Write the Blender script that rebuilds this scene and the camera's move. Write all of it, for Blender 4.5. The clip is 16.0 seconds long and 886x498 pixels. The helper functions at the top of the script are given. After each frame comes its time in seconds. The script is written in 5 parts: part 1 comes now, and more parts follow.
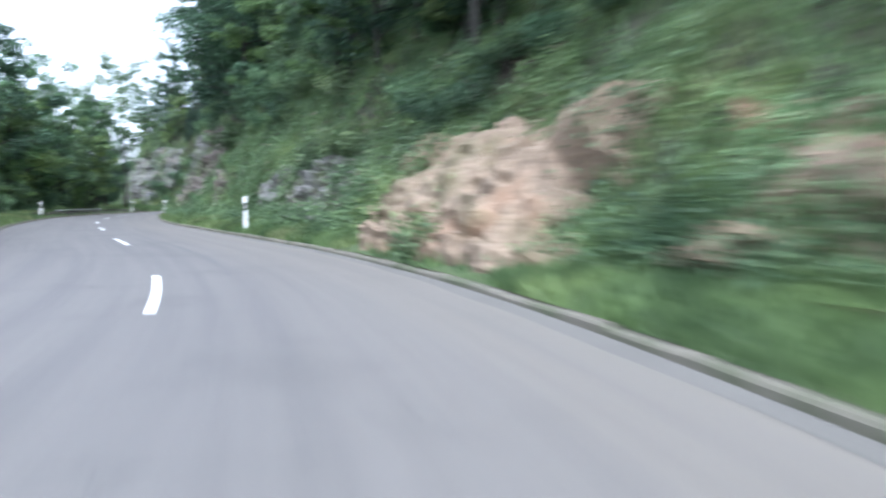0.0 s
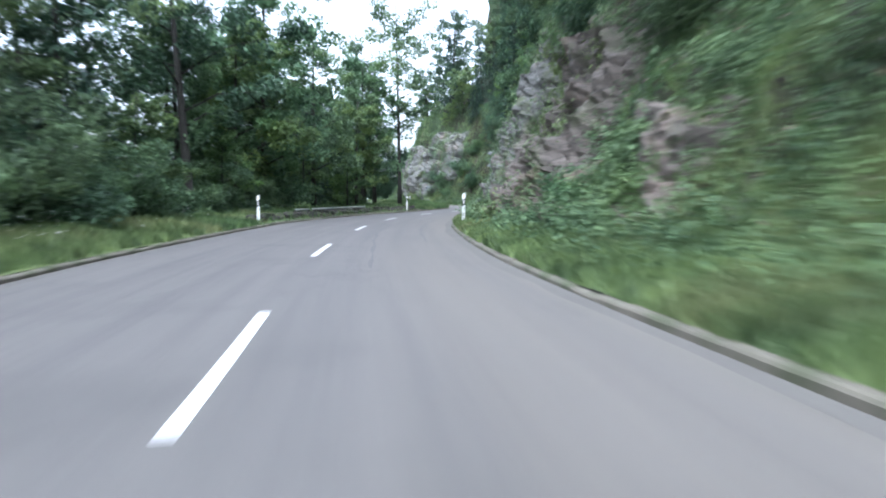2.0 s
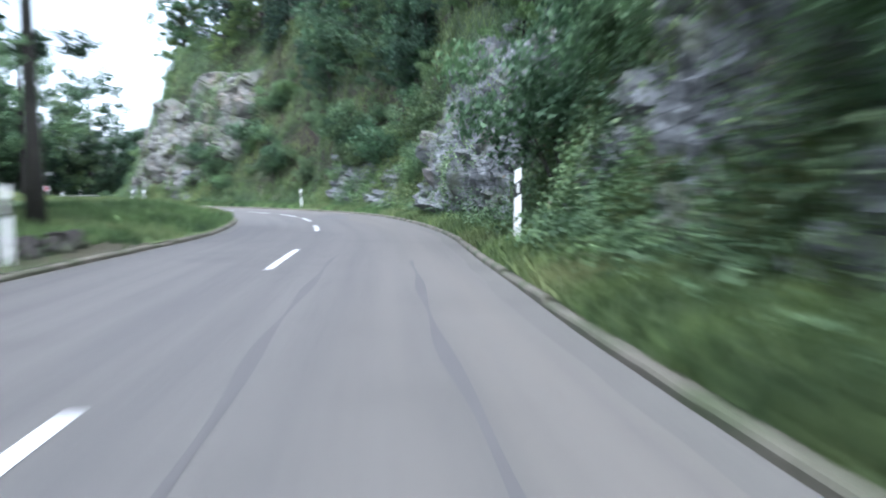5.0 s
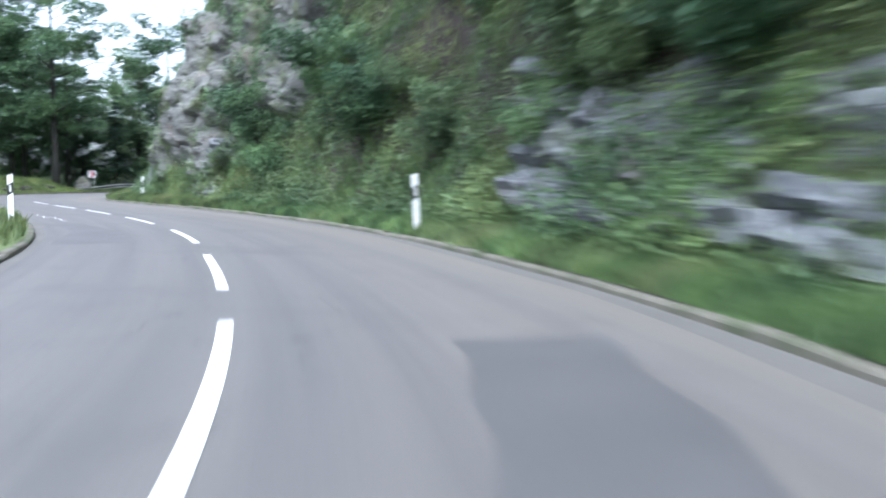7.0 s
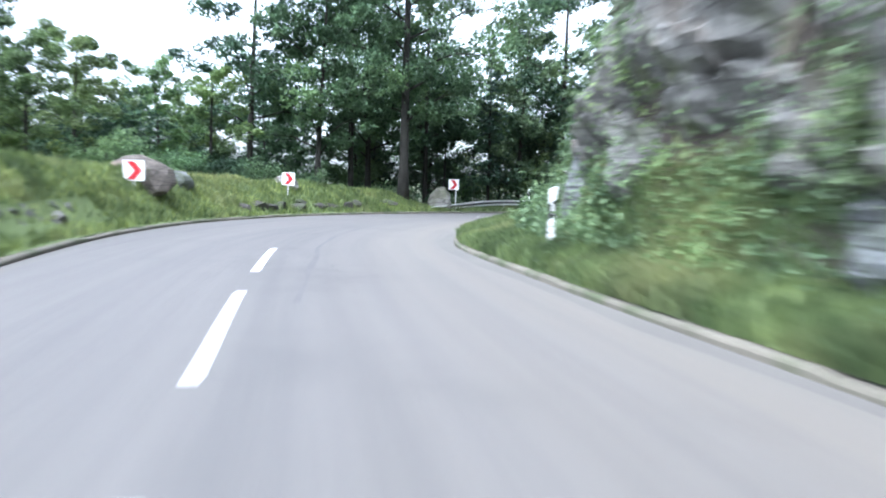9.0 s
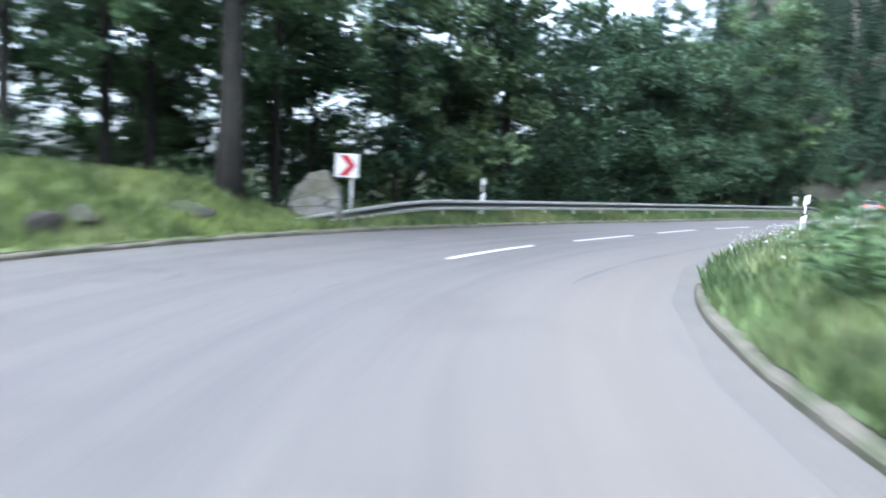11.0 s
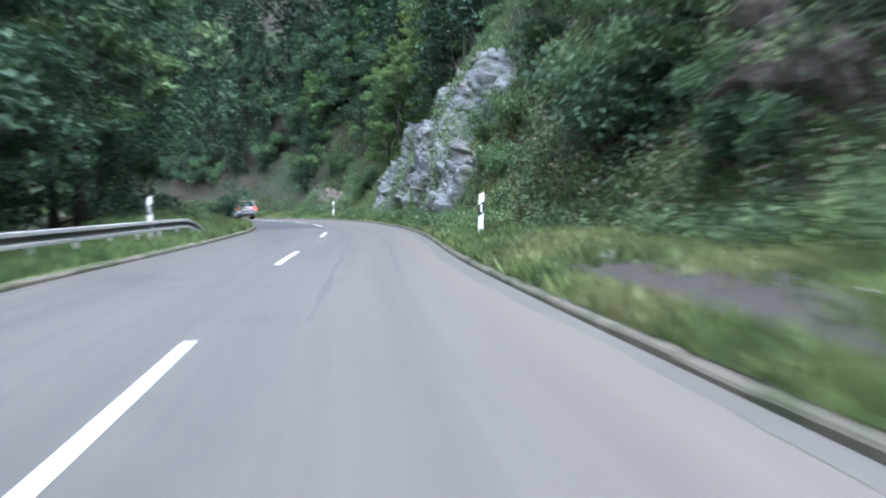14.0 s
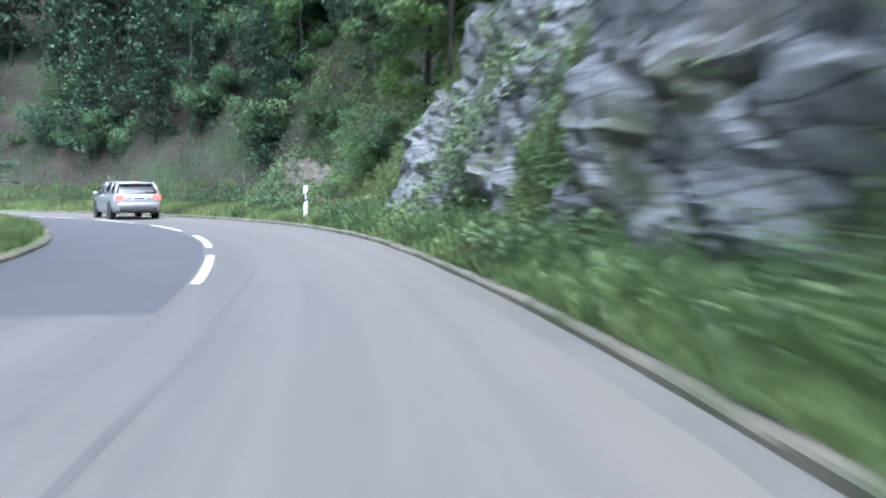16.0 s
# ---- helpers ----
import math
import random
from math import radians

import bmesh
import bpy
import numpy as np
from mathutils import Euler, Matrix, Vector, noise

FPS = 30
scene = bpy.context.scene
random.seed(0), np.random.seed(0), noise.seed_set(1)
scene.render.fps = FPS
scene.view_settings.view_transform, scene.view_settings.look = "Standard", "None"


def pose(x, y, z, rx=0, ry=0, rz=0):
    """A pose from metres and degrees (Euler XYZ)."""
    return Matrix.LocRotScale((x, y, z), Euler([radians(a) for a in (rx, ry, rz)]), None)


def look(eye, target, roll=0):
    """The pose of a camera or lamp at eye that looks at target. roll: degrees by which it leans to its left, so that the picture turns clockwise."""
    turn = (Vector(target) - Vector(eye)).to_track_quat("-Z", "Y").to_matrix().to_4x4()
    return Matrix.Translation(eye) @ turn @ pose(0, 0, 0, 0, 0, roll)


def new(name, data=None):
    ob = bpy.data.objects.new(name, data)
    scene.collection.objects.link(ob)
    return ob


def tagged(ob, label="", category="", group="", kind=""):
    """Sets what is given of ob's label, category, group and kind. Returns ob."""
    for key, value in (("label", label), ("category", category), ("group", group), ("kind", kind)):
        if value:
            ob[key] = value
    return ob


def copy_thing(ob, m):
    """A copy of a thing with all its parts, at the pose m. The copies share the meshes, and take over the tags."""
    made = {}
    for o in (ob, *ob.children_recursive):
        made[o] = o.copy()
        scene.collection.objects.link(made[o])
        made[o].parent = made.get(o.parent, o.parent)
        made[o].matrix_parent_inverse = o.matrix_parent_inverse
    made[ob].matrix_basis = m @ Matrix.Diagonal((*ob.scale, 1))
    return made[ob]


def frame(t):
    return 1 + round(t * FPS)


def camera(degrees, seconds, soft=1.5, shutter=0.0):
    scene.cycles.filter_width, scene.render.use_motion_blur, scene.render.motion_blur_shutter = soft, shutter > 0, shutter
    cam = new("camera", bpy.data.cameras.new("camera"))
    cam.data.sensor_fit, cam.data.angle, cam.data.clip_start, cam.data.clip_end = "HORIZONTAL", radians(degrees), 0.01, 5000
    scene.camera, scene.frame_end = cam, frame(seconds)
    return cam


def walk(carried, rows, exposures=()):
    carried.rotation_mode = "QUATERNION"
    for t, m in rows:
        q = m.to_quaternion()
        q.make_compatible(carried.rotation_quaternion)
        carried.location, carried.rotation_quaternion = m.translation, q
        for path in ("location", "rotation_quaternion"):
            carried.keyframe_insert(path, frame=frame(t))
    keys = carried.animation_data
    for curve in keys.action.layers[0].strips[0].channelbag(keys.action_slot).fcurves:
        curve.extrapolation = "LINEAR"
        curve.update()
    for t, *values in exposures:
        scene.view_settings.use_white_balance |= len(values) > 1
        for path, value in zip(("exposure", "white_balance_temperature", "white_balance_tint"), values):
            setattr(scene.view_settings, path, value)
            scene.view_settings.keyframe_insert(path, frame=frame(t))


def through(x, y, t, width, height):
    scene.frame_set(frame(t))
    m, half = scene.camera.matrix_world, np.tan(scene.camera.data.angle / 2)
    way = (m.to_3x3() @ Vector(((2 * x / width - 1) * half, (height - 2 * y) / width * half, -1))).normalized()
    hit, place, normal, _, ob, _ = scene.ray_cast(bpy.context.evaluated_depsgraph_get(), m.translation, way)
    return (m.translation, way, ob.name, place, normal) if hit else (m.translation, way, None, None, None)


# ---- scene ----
cam = camera(59.55, 16.0, soft=1.9, shutter=0.7)
PATH = [
    (0.0, pose(0.056, 11.622, 1.176, 86.414, 0.358, 2.933)),
    (0.5, pose(-2.287, 19.215, 1.191, 86.339, 0.045, 11.841)),
    (1.0, pose(-5.543, 26.532, 1.231, 86.300, 0.016, 19.858)),
    (1.5, pose(-9.169, 33.202, 1.211, 86.253, -0.531, 22.380)),
    (2.0, pose(-13.072, 40.245, 1.206, 86.158, 0.160, 22.200)),
    (2.5, pose(-16.932, 47.493, 1.189, 86.075, -0.083, 20.172)),
    (3.0, pose(-20.749, 55.402, 1.166, 85.570, -0.090, 18.369)),
    (3.5, pose(-24.424, 63.337, 1.207, 85.588, 0.163, 16.244)),
    (4.0, pose(-27.681, 71.454, 1.205, 85.532, -0.058, 13.621)),
    (4.2, pose(-28.890, 74.771, 1.196, 85.434, -0.108, 12.536)),
    (4.5, pose(-30.539, 79.821, 1.198, 85.627, -0.054, 10.489)),
    (5.0, pose(-32.783, 88.421, 1.200, 85.741, 0.059, 5.846)),
    (5.5, pose(-34.542, 97.135, 1.200, 85.713, 0.214, 3.787)),
    (6.0, pose(-36.294, 105.779, 1.202, 85.471, 0.517, 6.137)),
    (6.3, pose(-37.567, 110.858, 1.195, 85.096, 0.755, 8.621)),
    (6.5, pose(-38.574, 114.173, 1.186, 84.960, 0.834, 10.604)),
    (7.0, pose(-41.775, 122.093, 1.216, 84.923, -0.307, 16.945)),
    (7.5, pose(-45.675, 129.160, 1.194, 85.172, -0.483, 24.482)),
    (8.0, pose(-50.308, 135.283, 1.187, 85.174, -1.537, 32.555)),
    (8.5, pose(-55.354, 140.417, 1.171, 85.482, -2.169, 39.125)),
    (8.7, pose(-57.449, 142.324, 1.183, 85.613, -2.241, 41.348)),
    (9.0, pose(-60.598, 145.098, 1.200, 85.710, -1.626, 43.293)),
    (9.5, pose(-65.685, 149.569, 1.200, 85.762, -1.045, 41.941)),
    (10.0, pose(-70.374, 153.881, 1.200, 85.720, -1.190, 40.529)),
    (10.5, pose(-74.602, 157.998, 1.202, 85.485, -2.162, 38.706)),
    (10.8, pose(-76.862, 160.436, 1.214, 85.123, -3.051, 34.799)),
    (11.0, pose(-78.205, 162.107, 1.214, 85.203, -2.506, 31.214)),
    (11.5, pose(-80.851, 166.505, 1.208, 85.351, -1.390, 21.527)),
    (12.0, pose(-82.569, 171.667, 1.186, 86.154, -0.656, 11.061)),
    (12.5, pose(-83.569, 177.203, 1.193, 86.017, -1.113, 0.639)),
    (13.0, pose(-83.792, 182.951, 1.176, 86.181, -0.669, -7.836)),
    (13.5, pose(-83.218, 188.676, 1.180, 86.491, 0.150, -12.184)),
    (14.0, pose(-82.512, 195.027, 1.169, 86.497, 0.741, -15.017)),
    (14.5, pose(-81.471, 201.783, 1.188, 86.246, 1.227, -16.353)),
    (15.0, pose(-80.312, 209.031, 1.231, 85.809, 0.451, -16.419)),
    (15.5, pose(-79.033, 216.234, 1.183, 85.709, 0.017, -16.294)),
    (16.0, pose(-77.772, 223.650, 1.176, 85.503, 0.113, -14.214)),
]
walk(cam, PATH, exposures=[(0.0, 1.64, 5400, 8), (2.0, 1.64, 5400, 8), (4.0, 1.8, 5400, 8), (7.0, 1.62, 5400, 8), (8.0, 1.8, 5450, 8), (8.7, 1.97, 5450, 8), (10.0, 2.0, 5400, 8), (11.0, 1.98, 5350, 8), (12.5, 2.0, 5350, 8), (14.0, 1.9, 5350, 8), (15.0, 1.98, 5350, 8), (16.0, 2.12, 5350, 8)])

# ---- light: bright overcast evening sky ----
world = bpy.data.worlds.new("sky")
scene.world = world
world.use_nodes = True
wn, wl = world.node_tree.nodes, world.node_tree.links
sky = wn.new("ShaderNodeTexSky")
sky.sky_type, sky.sun_disc = "NISHITA", False
sky.sun_elevation, sky.sun_rotation = radians(55), radians(160)
sky.air_density, sky.dust_density = 1.0, 4.0
veil = wn.new("ShaderNodeHueSaturation")
veil.inputs["Saturation"].default_value = 0.3
wl.new(sky.outputs["Color"], veil.inputs["Color"])
wl.new(veil.outputs["Color"], wn["Background"].inputs["Color"])
wn["Background"].inputs["Strength"].default_value = 0.19
sun = new("sun", bpy.data.lights.new("sun", "SUN"))
sun.data.energy, sun.data.angle, sun.data.color = 1.1, radians(60), (1.0, 0.97, 0.92)
sun.matrix_world = look((-22, -28, 60), (0, 0, 0))


# ---- materials ----
def material(name, rough=0.8, metal=0.0):
    m = bpy.data.materials.new(name)
    m.use_nodes = True
    b = m.node_tree.nodes["Principled BSDF"]
    b.inputs["Roughness"].default_value, b.inputs["Metallic"].default_value = rough, metal
    return m, m.node_tree.nodes, m.node_tree.links, b


def noise_tex(nodes, links, scale, detail=4.0, coords=None, rough=0.6):
    n = nodes.new("ShaderNodeTexNoise")
    n.inputs["Scale"].default_value, n.inputs["Detail"].default_value, n.inputs["Roughness"].default_value = scale, detail, rough
    if coords is not None:
        links.new(coords, n.inputs["Vector"])
    return n.outputs["Fac"]


def ramp(nodes, links, fac, stops):
    r = nodes.new("ShaderNodeValToRGB")
    e = r.color_ramp.elements
    while len(e) < len(stops):
        e.new(0.5)
    for k, (p, c) in zip(e, stops):
        k.position, k.color = p, (*c, 1)
    links.new(fac, r.inputs["Fac"])
    return r.outputs["Color"]


def mix(nodes, links, fac, a, b, mode="MIX"):
    m = nodes.new("ShaderNodeMix")
    m.data_type, m.blend_type = "RGBA", mode
    for value, socket in ((fac, m.inputs[0]), (a, m.inputs[6]), (b, m.inputs[7])):
        if isinstance(value, (int, float)):
            socket.default_value = value
        elif isinstance(value, tuple):
            socket.default_value = (*value, 1)
        else:
            links.new(value, socket)
    return m.outputs[2]


def bump(nodes, links, fac, bsdf, strength=0.4, distance=0.02):
    b = nodes.new("ShaderNodeBump")
    b.inputs["Strength"].default_value, b.inputs["Distance"].default_value = strength, distance
    links.new(fac, b.inputs["Height"])
    links.new(b.outputs["Normal"], bsdf.inputs["Normal"])


def place_coords(nodes):
    return nodes.new("ShaderNodeNewGeometry").outputs["Position"]


def two_scale(name, dark, light, coarse, fine, rough=0.9, relief=0.4, depth=0.02, extra=None, metal=0.0):
    """A surface whose colour wanders between two tones at two scales, with fine relief."""
    m, n, l, b = material(name, rough, metal)
    p = place_coords(n)
    big, small = noise_tex(n, l, coarse, 5, p), noise_tex(n, l, fine, 6, p)
    mid = tuple((a + c) / 2 for a, c in zip(dark, light))
    col = mix(n, l, 0.5, ramp(n, l, big, [(0.3, dark), (0.52, mid), (0.72, light)]), ramp(n, l, small, [(0.3, dark), (0.7, light)]))
    if extra:
        scale, low, high, tone = extra
        stain = ramp(n, l, noise_tex(n, l, scale, 5, p), [(low, (0, 0, 0)), (high, (1, 1, 1))])
        col = mix(n, l, stain, col, tone)
    l.new(col, b.inputs["Base Color"])
    bump(n, l, small, b, relief, depth)
    return m


def leaf_material(name, dark, light, seed_scale=0.35, through=0.35, fresh_share=0.5, fresh=None):
    """Leaves: diffuse with light coming through, each leaf and each plant a little different; clumps carry painted
    light and shade.
    """
    m, n, l, b = material(name, 0.55)
    geo = n.new("ShaderNodeNewGeometry")
    info = n.new("ShaderNodeObjectInfo")
    patch = noise_tex(n, l, seed_scale, 3, geo.outputs["Position"])
    mid = tuple((a + c) / 2 for a, c in zip(dark, light))
    col = mix(n, l, 0.5, ramp(n, l, geo.outputs["Random Per Island"], [(0.0, dark), (0.55, mid), (0.85, light), (1.0, tuple(min(1.0, c * 1.25) for c in light))]), ramp(n, l, patch, [(0.38, dark), (0.62, light)]))
    # puts shaded pockets (dark, cool) and lit tufts (bright, warm) into the colour
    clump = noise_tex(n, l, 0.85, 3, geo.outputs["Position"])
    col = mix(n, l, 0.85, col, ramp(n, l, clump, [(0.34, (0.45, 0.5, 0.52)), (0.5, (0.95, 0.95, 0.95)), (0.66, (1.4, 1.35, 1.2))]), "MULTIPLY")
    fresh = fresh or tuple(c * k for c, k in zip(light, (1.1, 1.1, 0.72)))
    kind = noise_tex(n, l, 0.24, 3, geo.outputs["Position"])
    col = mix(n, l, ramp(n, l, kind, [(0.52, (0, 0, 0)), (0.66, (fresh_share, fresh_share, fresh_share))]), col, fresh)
    hsv = n.new("ShaderNodeHueSaturation")
    shift = n.new("ShaderNodeMapRange")
    shift.inputs["To Min"].default_value, shift.inputs["To Max"].default_value = 0.475, 0.515
    l.new(info.outputs["Random"], shift.inputs["Value"])
    l.new(shift.outputs["Result"], hsv.inputs["Hue"])
    l.new(col, hsv.inputs["Color"])
    l.new(hsv.outputs["Color"], b.inputs["Base Color"])
    b.inputs["Specular IOR Level"].default_value = 0.25
    glow = n.new("ShaderNodeBsdfTranslucent")
    l.new(hsv.outputs["Color"], glow.inputs["Color"])
    both = n.new("ShaderNodeMixShader")
    both.inputs["Fac"].default_value = through
    l.new(b.outputs["BSDF"], both.inputs[1])
    l.new(glow.outputs["BSDF"], both.inputs[2])
    l.new(both.outputs["Shader"], n["Material Output"].inputs["Surface"])
    return m


def asphalt():
    """Worn asphalt: streaks along the lanes, paler and darker wheel paths, fine cracks, grain."""
    m, n, l, b = material("worn_asphalt", 0.82)
    p = place_coords(n)
    uv = n.new("ShaderNodeUVMap")
    uv.uv_map = "along"
    run_map = n.new("ShaderNodeMapping")
    run_map.inputs["Scale"].default_value = (0.05, 1.6, 1)
    l.new(uv.outputs["UV"], run_map.inputs["Vector"])
    streak = noise_tex(n, l, 1.3, 5, run_map.outputs["Vector"], 0.55)
    grain = noise_tex(n, l, 70, 5, p)
    patch = noise_tex(n, l, 0.4, 5, p)
    col = mix(n, l, 0.35, ramp(n, l, streak, [(0.32, (0.078, 0.073, 0.073)), (0.5, (0.104, 0.0965, 0.092)), (0.68, (0.125, 0.116, 0.109))]), ramp(n, l, grain, [(0.3, (0.074, 0.069, 0.069)), (0.7, (0.139, 0.129, 0.123))]))
    col = mix(n, l, ramp(n, l, patch, [(0.54, (0, 0, 0)), (0.7, (0.6, 0.6, 0.6))]), col, (0.076, 0.071, 0.070))
    crack = n.new("ShaderNodeTexVoronoi")
    crack.feature = "DISTANCE_TO_EDGE"
    crack.inputs["Scale"].default_value = 0.55
    wob = n.new("ShaderNodeTexNoise")
    wob.inputs["Scale"].default_value = 1.5
    l.new(p, wob.inputs["Vector"])
    add = n.new("ShaderNodeVectorMath")
    l.new(p, add.inputs[0])
    l.new(wob.outputs["Color"], add.inputs[1])
    l.new(add.outputs["Vector"], crack.inputs["Vector"])
    line = ramp(n, l, crack.outputs["Distance"], [(0.0, (1, 1, 1)), (0.012, (0, 0, 0))])
    some = ramp(n, l, noise_tex(n, l, 0.12, 3, p), [(0.52, (0, 0, 0)), (0.62, (0.7, 0.7, 0.7))])
    col = mix(n, l, mix(n, l, 1.0, line, some, "MULTIPLY"), col, (0.045, 0.044, 0.046))
    side = n.new("ShaderNodeSeparateXYZ")
    l.new(uv.outputs["UV"], side.inputs["Vector"])
    out = n.new("ShaderNodeMapRange")
    out.inputs["From Min"].default_value, out.inputs["From Max"].default_value = 0.6, 3.7
    l.new(side.outputs["Y"], out.inputs["Value"])
    dusty = mix(n, l, 1.0, out.outputs["Result"], ramp(n, l, noise_tex(n, l, 0.5, 4, run_map.outputs["Vector"]), [(0.35, (0.25, 0.25, 0.25)), (0.65, (0.9, 0.9, 0.9))]), "MULTIPLY")
    col = mix(n, l, dusty, col, (0.150, 0.133, 0.112))
    l.new(col, b.inputs["Base Color"])
    bump(n, l, grain, b, 0.35, 0.006)
    return m


M_ROAD = asphalt()
M_PATCH = two_scale("dark_asphalt", (0.050, 0.050, 0.058), (0.074, 0.074, 0.084), 0.5, 70, 0.85, 0.35, 0.006)
M_TYRE = two_scale("tyre_wear", (0.068, 0.064, 0.064), (0.106, 0.099, 0.098), 1.1, 40, 0.8, 0.2, 0.004)
M_PAINT = two_scale("road_paint", (0.48, 0.48, 0.475), (0.68, 0.68, 0.67), 3.0, 60, 0.6, 0.3, 0.003, extra=(9.0, 0.62, 0.74, (0.22, 0.22, 0.22)))
M_GUTTER = two_scale("gutter_dust", (0.085, 0.080, 0.073), (0.140, 0.130, 0.118), 0.5, 30, 0.9, 0.3, 0.005)
M_KERB = two_scale("kerb_concrete", (0.075, 0.067, 0.053), (0.180, 0.162, 0.130), 0.6, 25, 0.9, 0.5, 0.01, extra=(1.3, 0.46, 0.62, (0.060, 0.070, 0.036)))
M_STAIN = two_scale("damp_asphalt", (0.066, 0.064, 0.065), (0.098, 0.092, 0.091), 1.1, 40, 0.7, 0.2, 0.004)
M_EARTH = two_scale("hillside_earth", (0.013, 0.011, 0.008), (0.044, 0.033, 0.025), 0.2, 6.0, 0.95, 0.8, 0.06, extra=(0.13, 0.5, 0.64, (0.028, 0.046, 0.018)))
M_VERGE = two_scale("grass_ground", (0.030, 0.055, 0.018), (0.080, 0.105, 0.036), 0.3, 8.0, 0.95, 0.8, 0.04)
# brighter grass ground; on the mound its tone paints sunlight
M_TURF = two_scale("meadow_ground", (0.055, 0.085, 0.024), (0.130, 0.165, 0.052), 0.3, 8.0, 0.95, 0.8, 0.04)
M_BED = two_scale("leaf_litter", (0.03, 0.028, 0.016), (0.085, 0.075, 0.04), 0.3, 7.0, 0.95, 0.8, 0.05, extra=(0.12, 0.45, 0.6, (0.045, 0.075, 0.02)))
M_GRAVEL = two_scale("gravel", (0.026, 0.023, 0.020), (0.062, 0.055, 0.047), 0.8, 45, 0.95, 0.8, 0.02)


def rock_material(name, dark, light, moss, stain, joints=1.0):
    """Bedded, cracked rock: tilted bands, dark joints, moss on part of it and rusty stains."""
    m, n, l, b = material(name, 0.88)
    p = place_coords(n)
    turn = n.new("ShaderNodeMapping")
    turn.inputs["Rotation"].default_value = (0.35, 0.3, 0.4)
    turn.inputs["Scale"].default_value = (0.7, 0.7, 3.2)
    l.new(p, turn.inputs["Vector"])
    bands = noise_tex(n, l, 1.1, 6, turn.outputs["Vector"], 0.65)
    grain = noise_tex(n, l, 9.0, 6, p, 0.7)
    broad = noise_tex(n, l, 0.5, 4, p)
    mid = tuple((a + c) / 2 for a, c in zip(dark, light))
    col = mix(n, l, 0.45, ramp(n, l, bands, [(0.34, dark), (0.5, mid), (0.68, light)]), ramp(n, l, grain, [(0.32, dark), (0.68, light)]))
    crack = n.new("ShaderNodeTexVoronoi")
    crack.feature = "DISTANCE_TO_EDGE"
    crack.inputs["Scale"].default_value = 1.1
    l.new(turn.outputs["Vector"], crack.inputs["Vector"])
    joint = ramp(n, l, crack.outputs["Distance"], [(0.0, (joints, joints, joints)), (0.06, (0, 0, 0))])
    col = mix(n, l, joint, col, tuple(c * 0.45 for c in dark))
    col = mix(n, l, ramp(n, l, broad, [(0.56, (0, 0, 0)), (0.68, (0.7, 0.7, 0.7))]), col, stain)
    col = mix(n, l, ramp(n, l, noise_tex(n, l, 0.75, 5, p), [(0.5, (0, 0, 0)), (0.64, (0.85, 0.85, 0.85))]), col, moss)
    l.new(col, b.inputs["Base Color"])
    add = n.new("ShaderNodeMath")
    l.new(bands, add.inputs[0])
    l.new(grain, add.inputs[1])
    bump(n, l, add.outputs[0], b, 0.7, 0.07)
    return m


M_ROCK = rock_material("grey_rock", (0.042, 0.045, 0.051), (0.258, 0.268, 0.280), (0.060, 0.074, 0.034), (0.12, 0.105, 0.09), 0.7)
M_PALE = rock_material("pale_rock", (0.044, 0.043, 0.041), (0.200, 0.196, 0.184), (0.075, 0.090, 0.038), (0.16, 0.125, 0.10), 0.6)
M_SAND = rock_material("sandy_rock", (0.115, 0.080, 0.055), (0.315, 0.238, 0.170), (0.12, 0.10, 0.055), (0.24, 0.145, 0.09), 0.2)
M_SLATE = rock_material("slate_rock", (0.048, 0.052, 0.058), (0.315, 0.328, 0.350), (0.075, 0.085, 0.050), (0.16, 0.14, 0.125), 0.8)
M_BROWN = rock_material("brown_rock", (0.042, 0.036, 0.031), (0.190, 0.160, 0.140), (0.070, 0.082, 0.038), (0.19, 0.135, 0.105), 0.6)
M_LIME = rock_material("light_rock", (0.13, 0.125, 0.115), (0.36, 0.35, 0.33), (0.12, 0.12, 0.08), (0.30, 0.27, 0.24))
M_DARKSTONE = two_scale("dark_stone", (0.018, 0.016, 0.014), (0.050, 0.045, 0.039), 0.8, 6.0, 0.9, 0.7, 0.04, extra=(0.9, 0.5, 0.65, (0.05, 0.065, 0.028)))
M_BARK = two_scale("bark", (0.012, 0.012, 0.010), (0.048, 0.044, 0.037), 2.0, 18.0, 0.95, 0.9, 0.03)
M_BARK_PALE = two_scale("spruce_bark", (0.055, 0.048, 0.042), (0.150, 0.132, 0.115), 2.0, 18.0, 0.95, 0.9, 0.03)
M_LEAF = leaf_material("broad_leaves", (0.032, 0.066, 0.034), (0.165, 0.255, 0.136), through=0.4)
# broad leaves again, with the wood's shade darkened into their colour
M_LEAF_SHADED = leaf_material("shaded_leaves", (0.021, 0.046, 0.029), (0.094, 0.160, 0.092), through=0.28, fresh_share=0.25)
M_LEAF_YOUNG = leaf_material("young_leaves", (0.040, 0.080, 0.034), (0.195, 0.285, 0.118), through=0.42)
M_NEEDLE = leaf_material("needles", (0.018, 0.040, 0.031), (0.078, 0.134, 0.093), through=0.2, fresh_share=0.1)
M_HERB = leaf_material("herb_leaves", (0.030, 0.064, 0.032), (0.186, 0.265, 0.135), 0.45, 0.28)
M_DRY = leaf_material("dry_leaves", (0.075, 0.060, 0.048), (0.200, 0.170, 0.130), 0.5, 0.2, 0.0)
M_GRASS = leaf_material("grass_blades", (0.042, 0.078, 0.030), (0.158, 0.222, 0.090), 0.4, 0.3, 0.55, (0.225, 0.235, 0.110))
